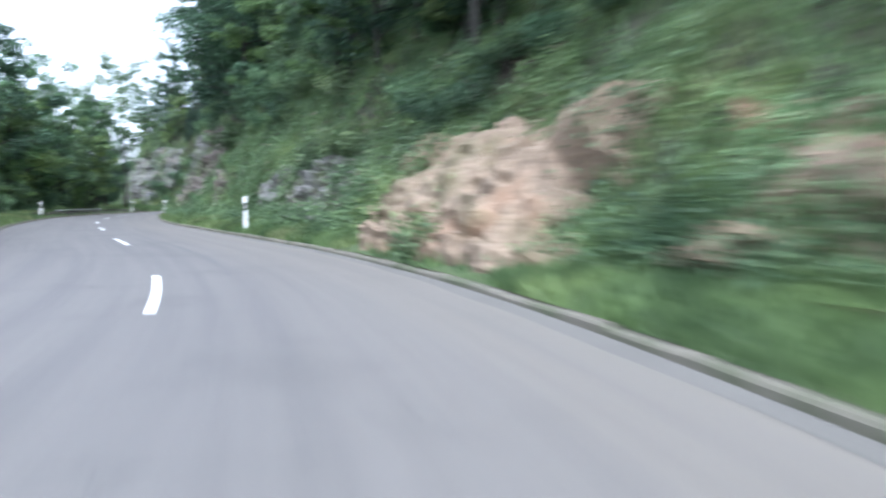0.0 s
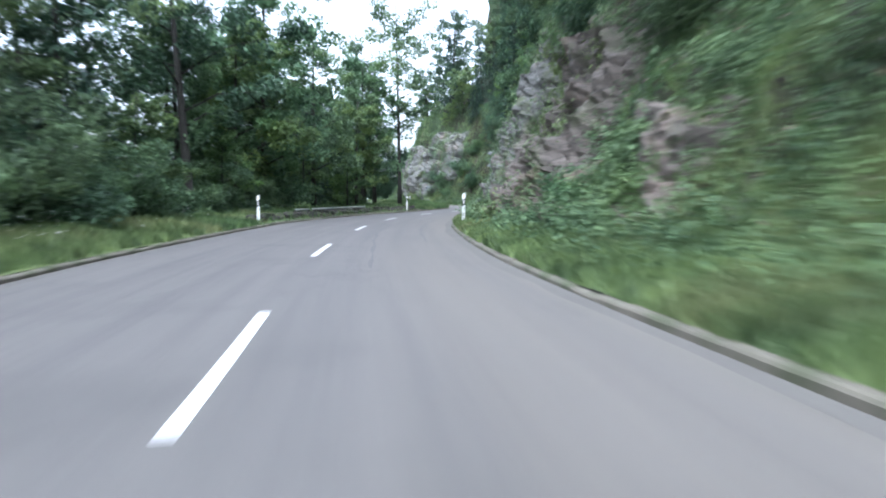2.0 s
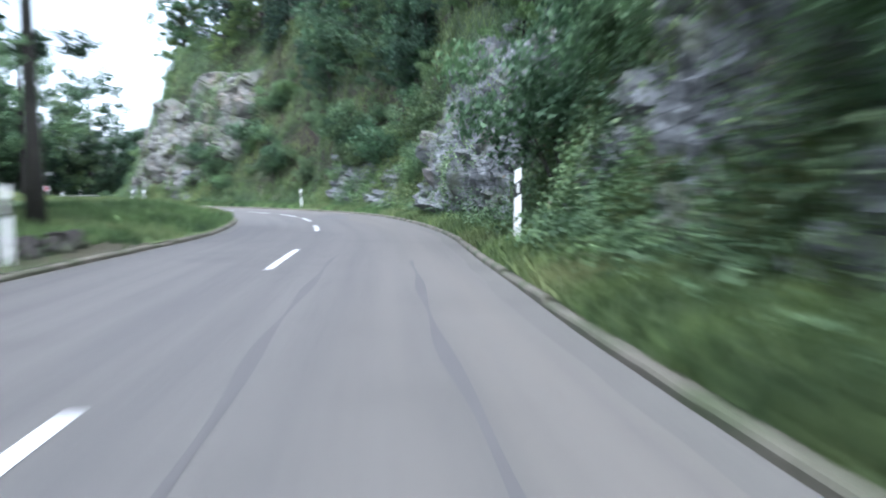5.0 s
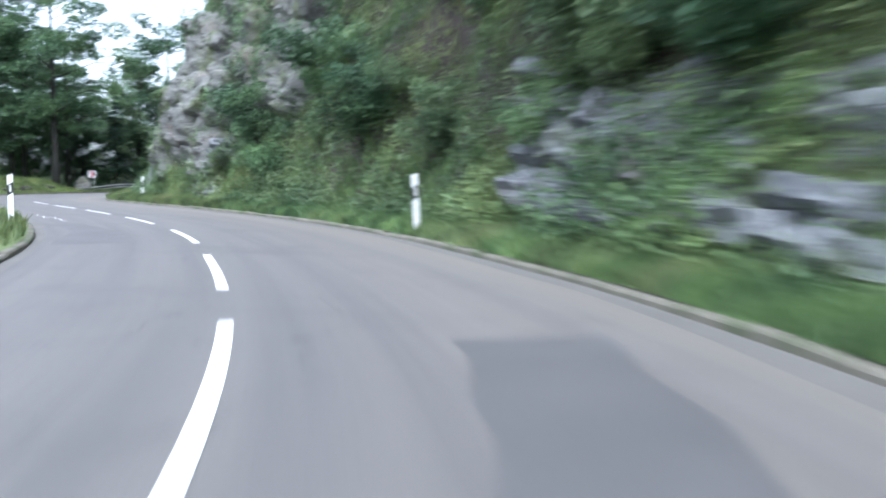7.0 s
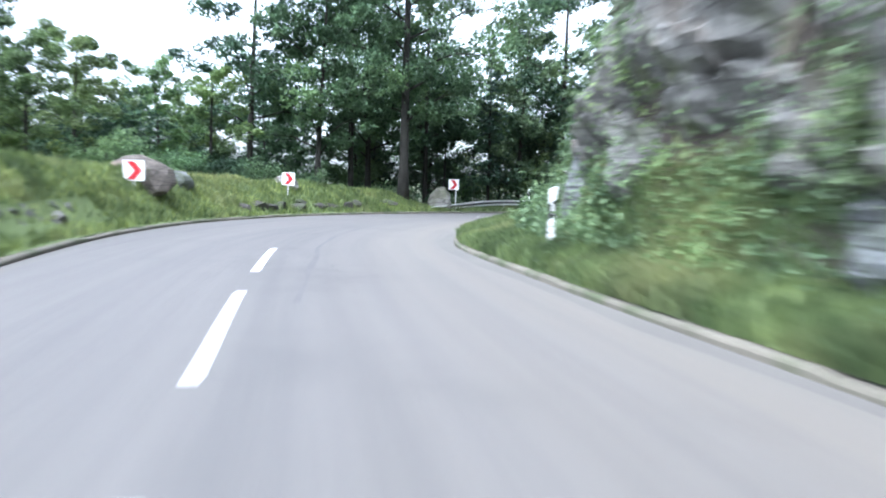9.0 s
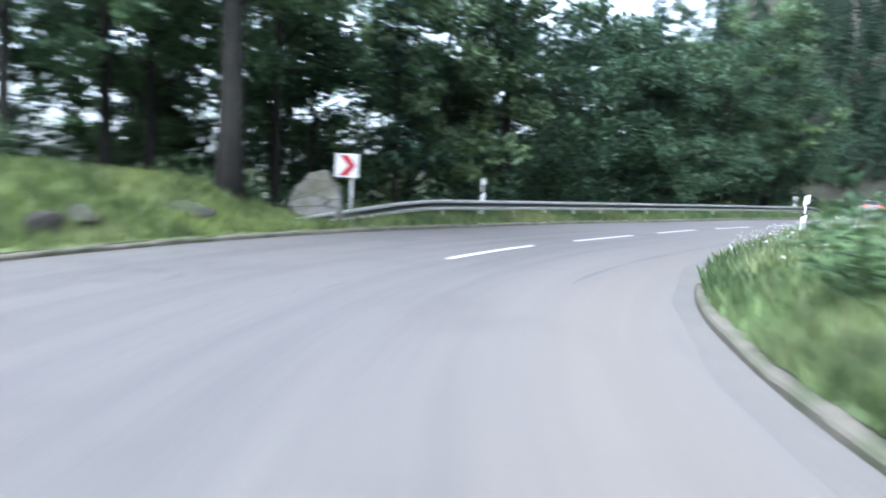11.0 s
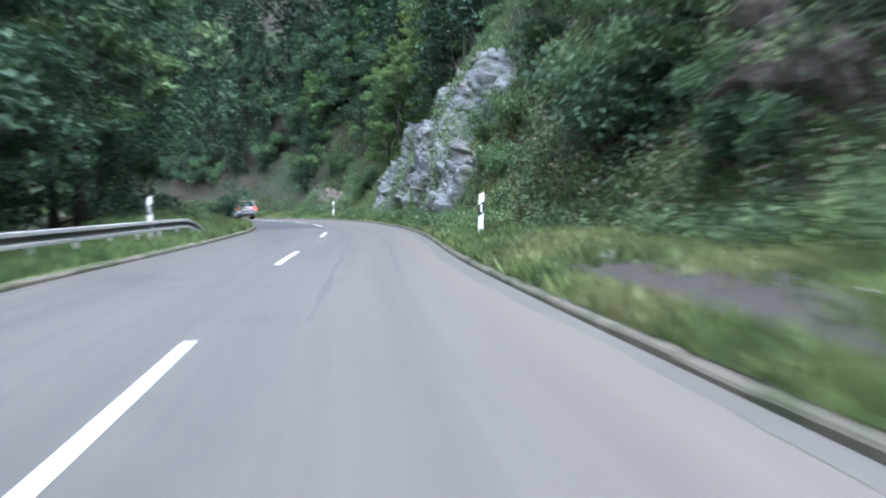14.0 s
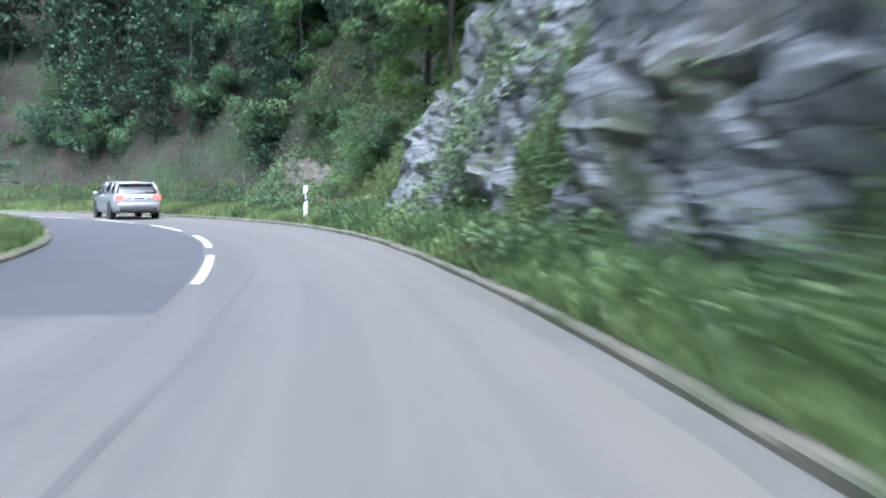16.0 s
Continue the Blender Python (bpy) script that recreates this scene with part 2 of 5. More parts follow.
# grass blades with the mound's sunlit look put into the colour
M_GRASS_SUNLIT = leaf_material("sunlit_grass", (0.080, 0.120, 0.036), (0.225, 0.285, 0.098), 0.4, 0.3, 0.5, (0.270, 0.285, 0.120))
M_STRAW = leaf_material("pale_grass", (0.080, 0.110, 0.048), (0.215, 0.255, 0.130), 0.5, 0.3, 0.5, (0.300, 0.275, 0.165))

# ---- plan of the road: centre line, half widths and slopes along its length ----
CENTRE = [(2, -40), (1.8, -25), (1.4, -12), (0.6, 0), (-0.9, 10.5), (-3.4, 19.4), (-7.2, 27.9), (-11.9, 36.2), (-16.2, 44), (-21.5, 53.9), (-26.8, 65.5), (-31.2, 76.7), (-34.3, 88.1), (-36.6, 99.7), (-39.0, 111.5), (-43.4, 124.1), (-49.3, 133.2), (-55.2, 139.6), (-62.4, 145.6), (-69.0, 150.5), (-75.2, 155.6), (-80.2, 161.8), (-83.4, 168.0), (-84.8, 175.0), (-84.8, 183.5), (-84.4, 191.0), (-83.4, 198.2), (-81.8, 209.8), (-79.8, 221), (-78.6, 230), (-78.4, 237.5), (-79.1, 244), (-81.2, 251), (-85.5, 258.5), (-92, 265), (-101, 270.5), (-113, 275), (-128, 279)]
P_ = np.array(CENTRE, float)
P_ = np.vstack([2 * P_[0] - P_[1], P_, 2 * P_[-1] - P_[-2]])
fine = []
for i in range(1, len(P_) - 2):
    a, b, c, d = P_[i - 1:i + 3]
    for u in np.linspace(0, 1, 24, endpoint=False):
        fine.append(0.5 * (2 * b + (c - a) * u + (2 * a - 5 * b + 4 * c - d) * u * u + (3 * b - a - 3 * c + d) * u ** 3))
fine = np.array(fine + [P_[-2]])
run = np.r_[0, np.cumsum(np.hypot(*np.diff(fine, axis=0).T))]
LENGTH = float(int(run[-1]))
SS = np.arange(0, LENGTH + 0.01, 0.5)
CL = np.stack([np.interp(SS, run, fine[:, 0]), np.interp(SS, run, fine[:, 1])], 1)
TG = np.gradient(CL, axis=0)
TG = np.stack([np.convolve(np.pad(TG[:, k], 8, mode="edge"), np.ones(17) / 17, "valid") for k in (0, 1)], 1)
TG /= np.linalg.norm(TG, axis=1)[:, None]
HEAD = np.unwrap(np.arctan2(-TG[:, 0], TG[:, 1]))
CURVE = np.gradient(HEAD, SS)                                   # to the left is positive
CURVE = np.convolve(np.pad(CURVE, 20, mode="edge"), np.ones(41) / 41, "valid")


def spot(s, lat):
    """World x, y at a length along the road and a distance to the right of its centre line (arrays)."""
    s, lat = np.asarray(s, float), np.asarray(lat, float)
    h = np.interp(s, SS, HEAD)
    return np.interp(s, SS, CL[:, 0]) + lat * np.cos(h), np.interp(s, SS, CL[:, 1]) + lat * np.sin(h)


def point(s, lat, z=0.0):
    x, y = spot(s, lat)
    return Vector((float(x), float(y), z))


def heading(s):
    return math.degrees(float(np.interp(s, SS, HEAD)))


def table(keys):
    keys = np.array(keys, float)
    return lambda s: np.interp(s, keys[:, 0], keys[:, 1])


right_half = table([(0, 3.9), (80, 3.95), (90, 3.7), (115, 3.55), (124, 3.75), (132, 3.45), (142, 3.35), (160, 3.6), (178, 4.05), (203, 4.1), (217, 3.7), (232, 4.0), (243, 3.75), (256, 3.76), (257.9, 3.86), (259.5, 4.05), (260.85, 4.4), (260.95, 3.66), (267, 3.6), (288, 3.5), (300, 3.35), (312, 3.7), (374, 3.7)])
left_half = table([(0, 3.6), (78, 3.6), (85, 4.0), (105, 4.05), (119, 4.25), (130, 3.85), (140, 3.8), (147, 3.3), (158, 2.85), (200, 2.85), (207, 3.15), (217, 3.8), (224, 4.5), (239, 4.5), (247, 4.35), (252, 4.0), (258, 3.6), (268, 3.5), (277, 3.2), (374, 3.1)])
verge_width = table([(0, 1.5), (57, 1.4), (61, 1.0), (70, 1.1), (75, 1.8), (96, 1.9), (116, 1.6), (140, 1.5), (165, 1.3), (188, 1.0), (212, 1.0), (219, 2.0), (227, 4.5), (236, 6.0), (248, 5.5), (258, 4.4), (266, 3.4), (273, 3.2), (280, 1.9), (287, 1.3), (300, 1.2), (308, 1.6), (320, 2.2), (374, 2.2)])
bank_height = table([(0, 7), (66, 7), (80, 8), (100, 9), (118, 10), (142, 10), (150, 8.5), (168, 10), (186, 13), (210, 13), (217, 10), (225, 5), (236, 2.5), (248, 3), (258, 6), (270, 8.5), (284, 9), (300, 9), (310, 8), (374, 9)])
bank_run = table([(0, 5), (70, 5), (100, 4.6), (118, 3.8), (142, 3.8), (152, 5), (168, 4.2), (190, 4.2), (210, 4.0), (220, 5), (230, 6), (248, 6.5), (260, 6), (268, 4), (276, 4.5), (291, 3.3), (302, 3.8), (311, 5), (374, 8)])
left_rise = table([(0, 0.25), (150, 0.3), (165, 0.55), (200, 0.5), (208, 0.7), (216, 1.5), (226, 1.4), (231, 1.2), (236, 1.15), (239.5, 0.9), (242, 0.25), (285, 0.25), (295, 0.6), (330, 0.6), (374, 0.4)])
left_flat = table([(0, 3), (100, 3.2), (125, 3), (150, 6), (175, 12), (205, 14), (216, 14), (234, 13), (239, 6), (243, 2.4), (285, 2.6), (294, 8), (374, 9)])


mound_run = table([(0, 3.0), (208, 3.0), (214, 2.1), (229, 2.1), (236, 3.0), (374, 3.0)])
tree_foot = table([(0, 0.68), (80, 0.7), (112, 0.9), (118, 1.0), (134, 1.0), (139, 0.5), (160, 0.55), (168, 0.85), (184, 1.0), (214, 1.0), (224, 1.2), (250, 1.1), (258, 0.75), (286, 0.75), (292, 1.0), (301, 1.0), (306, 0.45), (374, 0.4)])


def hashed(i, j, k, seed):
    h = (i * 374761393 + j * 668265263 + k * 2147483647 + seed * 144269504) & 0xFFFFFFFF
    h = ((h ^ (h >> 13)) * 1274126177) & 0xFFFFFFFF
    return ((h ^ (h >> 16)) & 0xFFFF) / 65535.0


def lattice(x, y, z, seed=0):
    """Smooth noise from 0 to 1 on arrays."""
    out = 0
    i, j, k = (np.floor(v).astype(np.int64) for v in (x, y, z))
    fx, fy, fz = x - i, y - j, z - k
    fx, fy, fz = (v * v * (3 - 2 * v) for v in (fx, fy, fz))
    for a in (0, 1):
        for b in (0, 1):
            for c in (0, 1):
                w = (fx if a else 1 - fx) * (fy if b else 1 - fy) * (fz if c else 1 - fz)
                out = out + w * hashed(i + a, j + b, k + c, seed)
    return out


def rough_noise(x, y, z, scale, seed=0, octaves=3):
    total, amp, norm = 0, 1.0, 0
    for o in range(octaves):
        total = total + amp * lattice(x * scale, y * scale, z * scale, seed + o)
        norm, amp, scale = norm + amp, amp * 0.5, scale * 2.1
    return total / norm


def right_ground(s, d):
    """The surface beside the road to the right: d metres outside the kerb, along the slope's plan. Returns x, y, z."""
    s, d = np.asarray(s, float), np.asarray(d, float)
    v, h, r = verge_width(s), bank_height(s), bank_run(s)
    low = 0.085 + 0.30 * np.clip(d / np.minimum(v, 1.2), 0, 1) + 0.06 * np.clip(d - 1.2, 0, None) * (d < v) + 0.06 * np.clip(v - 1.2, 0, None) * (d >= v)
    f = np.clip((d - v) / r, 0, 1)
    up = h * (0.9 * f + 0.1 * f * f * (3 - 2 * f))
    beyond = np.clip(d - v - r, 0, None)
    z = low + up + 0.72 * np.minimum(beyond, 45) + 0.3 * np.clip(beyond - 45, 0, None)
    steep = np.clip((d - v) / 1.2, 0, 1)
    rad = np.clip(-0.8 / np.minimum(CURVE, -1e-4), 3, 400)[np.clip((s * 2).astype(int), 0, len(SS) - 1)]
    lat = right_half(s) + 0.13 + d
    lat = np.where(lat > rad * 0.6, rad * 0.6 + rad * 0.4 * np.tanh((lat - rad * 0.6) / (rad * 0.4)), lat)
    x, y = spot(s, lat)
    n1, n2 = rough_noise(x, y, z, 0.22, 3), rough_noise(x, y, z, 0.9, 9)
    push = steep * ((n1 - 0.5) * 2.6 + (n2 - 0.5) * 0.9)
    hd = np.interp(s, SS, HEAD)
    return x - push * np.cos(hd) * 0.8, y - push * np.sin(hd) * 0.8, z + push * 0.45 + (1 - steep) * (n2 - 0.5) * 0.16 * np.clip(d, 0, 1)


def left_ground(s, d):
    s, d = np.asarray(s, float), np.asarray(d, float)
    flat, rise = left_flat(s), left_rise(s)
    f = np.clip(d / np.minimum(flat, mound_run(s)), 0, 1)
    z = 0.085 + rise * f * f * (3 - 2 * f)
    z = z - 0.55 * np.clip(d - flat, 0, None)
    z = np.maximum(z, -12 + 0.02 * d)
    rad = np.clip(0.8 / np.maximum(CURVE, 1e-4), 3, 400)[np.clip((s * 2).astype(int), 0, len(SS) - 1)]
    lat = left_half(s) + 0.13 + d
    lat = np.where(lat > rad * 0.6, rad * 0.6 + rad * 0.4 * np.tanh((lat - rad * 0.6) / (rad * 0.4)), lat)
    x, y = spot(s, -lat)
    n = rough_noise(x, y, z * 0, 0.5, 5)
    return x, y, z + (n - 0.5) * 0.35 * np.clip(d / 1.5, 0, 1)


# ---- mesh helpers ----
def grid_mesh(name, x, y, z, mat, smooth=True):
    """A sheet from 2D arrays of places."""
    rows, cols = x.shape
    me = bpy.data.meshes.new(name)
    me.vertices.add(rows * cols)
    me.vertices.foreach_set("co", np.stack([x, y, z], -1).astype(np.float32).ravel())
    i = np.arange((rows - 1) * (cols - 1))
    r, c = i // (cols - 1), i % (cols - 1)
    a = r * cols + c
    fill_faces(me, np.stack([a, a + 1, a + cols + 1, a + cols], 1))
    me.materials.append(mat)
    if smooth:
        me.shade_smooth()
    else:
        me.shade_flat()
    return me


def fill_faces(me, quads):
    n, k = quads.shape
    me.loops.add(n * k)
    me.loops.foreach_set("vertex_index", quads.astype(np.int32).ravel())
    me.polygons.add(n)
    me.polygons.foreach_set("loop_start", np.arange(n, dtype=np.int32) * k)
    me.update(calc_edges=True)
    me.validate()


def leaf_mesh(name, centres, size, rng, mat, up=0.4, long=1.5, simple=False):
    """Many small pointed leaves at the given places, as one mesh."""
    n = len(centres)
    nrm = rng.normal(size=(n, 3))
    nrm[:, 2] = np.abs(nrm[:, 2]) + up
    nrm /= np.linalg.norm(nrm, axis=1)[:, None]
    a = np.cross(nrm, rng.normal(size=(n, 3)))
    a /= np.linalg.norm(a, axis=1)[:, None] + 1e-9
    b = np.cross(nrm, a)
    sz = (size * rng.uniform(0.6, 1.3, n))[:, None]
    droop = np.array([0, 0, -0.25]) * sz
    v = np.stack([centres - a * sz * long * 0.5, centres + b * sz * 0.42 + nrm * sz * 0.08, centres + a * sz * long * 0.5 + droop, centres - b * sz * 0.42 + nrm * sz * 0.08], 1)
    if simple:
        v = v[:, [0, 1, 3]] + (a * sz * 0.2)[:, None]
        v[:, 1:] += (a * sz * 0.75)[:, None]
    corners = v.shape[1]
    me = bpy.data.meshes.new(name)
    me.vertices.add(n * corners)
    me.vertices.foreach_set("co", v.astype(np.float32).ravel())
    fill_faces(me, np.arange(n * corners).reshape(n, corners))
    me.materials.append(mat)
    return me


def blade_mesh(name, base, height, rng, mat, wide=0.03, lean=0.35):
    """Grass blades standing at the given places, as one mesh of narrow triangles."""
    n = len(base)
    t = rng.uniform(0, 2 * np.pi, n)
    side = np.stack([np.cos(t), np.sin(t), 0 * t], 1) * (wide * rng.uniform(0.6, 1.4, n))[:, None]
    tip = np.stack([rng.normal(0, lean, n), rng.normal(0, lean, n), np.ones(n)], 1) * (height * rng.uniform(0.45, 1.25, n))[:, None]
    v = np.stack([base - side, base + side, base + tip], 1)
    me = bpy.data.meshes.new(name)
    me.vertices.add(n * 3)
    me.vertices.foreach_set("co", v.astype(np.float32).ravel())
    fill_faces(me, np.arange(n * 3).reshape(n, 3))
    me.materials.append(mat)
    return me


def part(name, bm, mat, parent=None, label="", smooth=False):
    """Links a bmesh as one mesh object under a thing or under a part."""
    me = bpy.data.meshes.new(name)
    bm.to_mesh(me)
    bm.free()
    me.materials.append(mat)
    if smooth:
        me.shade_smooth()
    ob = new(name, me)
    ob.parent = parent
    if label:
        tagged(ob, label)
    return ob


def mesh_part(name, me, parent=None, label=""):
    ob = new(name, me)
    ob.parent = parent
    if label:
        tagged(ob, label)
    return ob


def box(bm, cx, cy, cz, sx, sy, sz, bevel=0.0, taper=1.0):
    made = bmesh.ops.create_cube(bm, size=1.0)["verts"]
    for v in made:
        k = taper if v.co.z > 0 else 1.0
        v.co = Vector((cx + v.co.x * sx * k, cy + v.co.y * sy * k, cz + v.co.z * sz))
    if bevel:
        edges = list({e for v in made for e in v.link_edges})
        bmesh.ops.bevel(bm, geom=edges, offset=bevel, segments=2, affect="EDGES", profile=0.5)


def tube(bm, path, radii, sides=7):
    """A round tube along points."""
    rings = []
    for i, (p, r) in enumerate(zip(path, radii)):
        d = (path[min(i + 1, len(path) - 1)] - path[max(i - 1, 0)]).normalized()
        a = d.cross(Vector((0.31, 0.95, 0.05))).normalized()
        b = d.cross(a)
        rings.append([bm.verts.new(p + (a * math.cos(q) + b * math.sin(q)) * r) for q in (2 * math.pi * k / sides for k in range(sides))])
    for lo, hi in zip(rings, rings[1:]):
        for k in range(sides):
            bm.faces.new((lo[k], lo[(k + 1) % sides], hi[(k + 1) % sides], hi[k]))
    bm.faces.new(rings[-1])
    bm.faces.new(list(reversed(rings[0])))


# ---- road, kerbs, ground ----
s_rows = np.arange(0, LENGTH - 1, 1.0)
cross = np.linspace(0, 1, 13)
S2, F2 = np.meshgrid(s_rows, cross, indexing="ij")
LAT = -left_half(S2) + F2 * (left_half(S2) + right_half(S2))
rx_, ry_ = spot(S2, LAT)
road = tagged(new("road", grid_mesh("road", rx_, ry_, 0.012 * np.cos(LAT * 0.8), M_ROAD)), "grey worn asphalt road winding round the hillside", "road", kind="structure")
uv = road.data.uv_layers.new(name="along")
idx = np.empty(len(road.data.loops), np.int32)
road.data.loops.foreach_get("vertex_index", idx)
uv.data.foreach_set("uv", np.stack([S2.ravel()[idx], LAT.ravel()[idx]], 1).astype(np.float32).ravel())


def strip(name, s0, s1, lat0, lat1, z, mat, parent, label=""):
    """A thin layer on the road between two distances from the centre line."""
    n = max(2, int((s1 - s0) / 0.5) + 1)
    sv = np.linspace(s0, s1, n)
    a, b = (np.broadcast_to(f, sv.shape) for f in (lat0(sv) if callable(lat0) else lat0, lat1(sv) if callable(lat1) else lat1))
    lat = np.stack([a, (a * 2 + b) / 3, (a + 2 * b) / 3, b], 1)
    xx, yy = spot(np.repeat(sv[:, None], 4, 1), lat)
    zz = 0.012 * np.cos(lat * 0.8) + z
    ob = new(name, grid_mesh(name, xx, yy, zz, mat))
    ob.parent = parent
    if label:
        tagged(ob, label)
    return ob


for near, far in [(74.2, 78.5), (86.8, 91.0), (98.7, 102.8), (111.2, 115.2), (123.7, 127.5), (135.6, 139.7), (147.5, 151.5), (60.0, 64.4), (47.5, 51.5), (35.5, 39.5), (23.5, 27.5), (159.0, 163.0), (275.2, 279.2), (287.2, 291.2), (172.8, 176.9)]:
    strip("lane_dash", near, far, -0.065, 0.065, 0.005, M_PAINT, road)
for near in [166.7, 178.9, 185.4, 192.3, 198.7, 204.7, 210.9, 237.9, 244.3, 250.6, 256.8, 262.9, 299.1, 305.2, 311.6, 317.6, 323.6, 329.6, 335.6, 341.6]:
    strip("lane_dash", near, near + 4.1, -0.065, 0.065, 0.005, M_PAINT, road)

# worn tyre tracks, repairs and stains on the asphalt
for s0, s1, lat in [(96, 118, 1.05), (104, 126, 2.5), (128, 150, 0.9), (132, 149, 2.3), (208, 226, 0.7), (236, 256, 2.5), (268, 284, 1.0), (272, 287, 2.1), (64, 84, 1.0), (121, 138, 1.9), (292, 305, 0.6)]:
    strip("tyre_track", s0, s1, lambda v, q=lat: q + 0.15 * np.sin(v * 0.21) - 0.07 * (0.6 + 0.4 * np.sin(v * 1.7)), lambda v, q=lat: q + 0.15 * np.sin(v * 0.21) + 0.07 * (0.6 + 0.4 * np.sin(v * 1.3 + 1)) * np.clip(np.sin((v - s0) / (s1 - s0) * np.pi) * 2, 0.1, 1), 0.003, M_TYRE, road, "dark worn tyre track")
strip("asphalt_repair", 296.8, 352, lambda v: -left_half(v) + 0.02, lambda v: 0 * v - 0.12, 0.004, M_PATCH, road, "darker newly laid asphalt on one lane")
strip("asphalt_repair", 168.6, 175.8, lambda v: 0.5 + 0.17 * (v - 168.6) + 0.05 * np.sin(v * 4.1), lambda v: 1.75 + 0.16 * (v - 168.6) + 0.06 * np.sin(v * 3.3), 0.004, M_STAIN, road, "darker patched asphalt")
strip("asphalt_repair", 186.0, 193.5, lambda v: -2.3 + 0.2 * np.sin(v * 0.8), lambda v: -1.5 + 0.25 * np.sin(v * 0.6 + 1), 0.004, M_TYRE, road, "dark damp stain")
for s0, s1, a, b in [(241, 262, -0.06, 0.02), (186, 190, -1.9, -1.1)]:
    strip("asphalt_repair", s0, s1, a, b, 0.004, M_TYRE, road, "dark filled seam")

# a worn white paint squiggle on the valley-side lane
strip("paint_mark", 195.0, 197.4, lambda v: -1.90 + 0.05 * np.sin(v * 5), lambda v: -1.865 + 0.05 * np.sin(v * 5 + 0.5), 0.004, M_PAINT, road, "worn white paint squiggle")
strip("paint_mark", 197.42, 197.52, -2.11, -1.88, 0.0045, M_PAINT, road, "worn white paint squiggle")
strip("paint_mark", 197.5, 199.6, lambda v: -2.13 + 0.05 * np.sin(v * 4), lambda v: -2.095 + 0.05 * np.sin(v * 4 + 0.6), 0.004, M_PAINT, road, "worn white paint squiggle")

strip("gutter", 46, 334, lambda v: right_half(v) - 0.16 - 0.28 * rough_noise(v, v * 0, v * 0, 0.3, 4), lambda v: right_half(v) - 0.002, 0.003, M_GUTTER, road, "pale sandy dust along the kerb")
strip("gutter", 46, 334, lambda v: 0.002 - left_half(v), lambda v: 0.1 + 0.25 * rough_noise(v, v * 0, v * 0, 0.3, 5) - left_half(v), 0.003, M_GUTTER, road, "pale sandy dust along the kerb")

# kerb stones: one low concrete block a metre, each a little out of line
bm = bmesh.new()
prof = [(0.0, -0.1), (0.0, 0.065), (0.02, 0.09), (0.05, 0.1), (0.14, 0.1), (0.155, 0.09), (0.155, -0.1)]
ends = [[bm.verts.new((x, y, z)) for x, z in prof] for y in (-0.493, 0.493)]
for k in range(len(prof)):
    bm.faces.new((ends[0][k], ends[0][(k + 1) % len(prof)], ends[1][(k + 1) % len(prof)], ends[1][k]))
bm.faces.new(list(reversed(ends[0])))
bm.faces.new(ends[1])
bmesh.ops.recalc_face_normals(bm, faces=bm.faces)
kerb_me = bpy.data.meshes.new("kerb_stone")
bm.to_mesh(kerb_me)
bm.free()
kerb_me.materials.append(M_KERB)
rng = np.random.default_rng(4)
for side, half, label in ((1, right_half, "low grey concrete kerb below the hillside"), (-1, left_half, "low grey concrete kerb on the valley side")):
    kerb = tagged(new("kerb"), label, "kerb", kind="structure")
    sv = 46.0
    while sv < 334:
        if side > 0 and 260.2 < sv < 261.7:
            sv += 1.0
            continue
        a, b = (point(v, side * float(half(v))) for v in (sv - 0.5, sv + 0.5))
        mid, d = (a + b) / 2, b - a
        st = new("kerb_stone", kerb_me)
        st.parent = kerb
        turn = math.degrees(math.atan2(-d.x, d.y)) + (0 if side > 0 else 180)
        st.matrix_basis = pose(mid.x, mid.y, rng.normal(-0.022, 0.008), rng.normal(0, 0.5), rng.normal(0, 1.0), turn + rng.normal(0, 0.5)) @ Matrix.Diagonal((1, d.length / 0.99, 1, 1))
        sv += 1.0

# hillside to the right and ground to the left
d_r = np.r_[np.linspace(0, 2, 9), np.linspace(2.3, 13, 44), np.linspace(14, 60, 24), np.linspace(66, 130, 10)]
S2, D2 = np.meshgrid(np.arange(0, LENGTH - 1, 0.6), d_r, indexing="ij")
hill = tagged(new("hillside", grid_mesh("hillside", *right_ground(S2, D2), M_EARTH)), "steep overgrown earth bank rising from the road", "hillside", kind="structure")
hill.data.materials.append(M_VERGE)
hill.data.polygons.foreach_set("material_index", (D2 < verge_width(S2) * 0.95)[:-1, :-1].astype(np.int32).ravel())
d_l = np.r_[np.linspace(0, 4, 13), np.linspace(4.5, 16, 24), np.linspace(18, 60, 16)]
S2, D2 = np.meshgrid(np.arange(0, LENGTH - 1, 0.8), d_l, indexing="ij")
gx, gy, gz = left_ground(S2, D2)
ground = tagged(new("ground", grid_mesh("ground", gx[:, ::-1], gy[:, ::-1], gz[:, ::-1], M_BED)), "leaf-strewn woodland floor falling away from the road", "ground", kind="structure")
ground.data.materials.append(M_TURF)
turf = (D2 < np.where((S2 > 203) & (S2 < 242), 10.0, 2.6)) & ((S2 < 116) | (S2 > 152) | (D2 > 1.2))
ground.data.polygons.foreach_set("material_index", turf[:-1, ::-1][:, :-1].astype(np.int32).ravel())
u = np.linspace(-1, 1, 90)
fx, fy = np.meshgrid(np.sign(u) * np.abs(u) ** 3 * 2500 - 50, np.sign(u) * np.abs(u) ** 3 * 2500 + 150, indexing="ij")
fz = -13.0 + 60 * np.clip((np.hypot(fx + 50, fy - 150) - 500) / 1500, 0, 1) * rough_noise(fx, fy, fx * 0, 0.004, 2)
tagged(new("valley_floor", grid_mesh("valley_floor", fx, fy, fz, M_BED)), "green valley floor below the road", "ground", kind="structure")


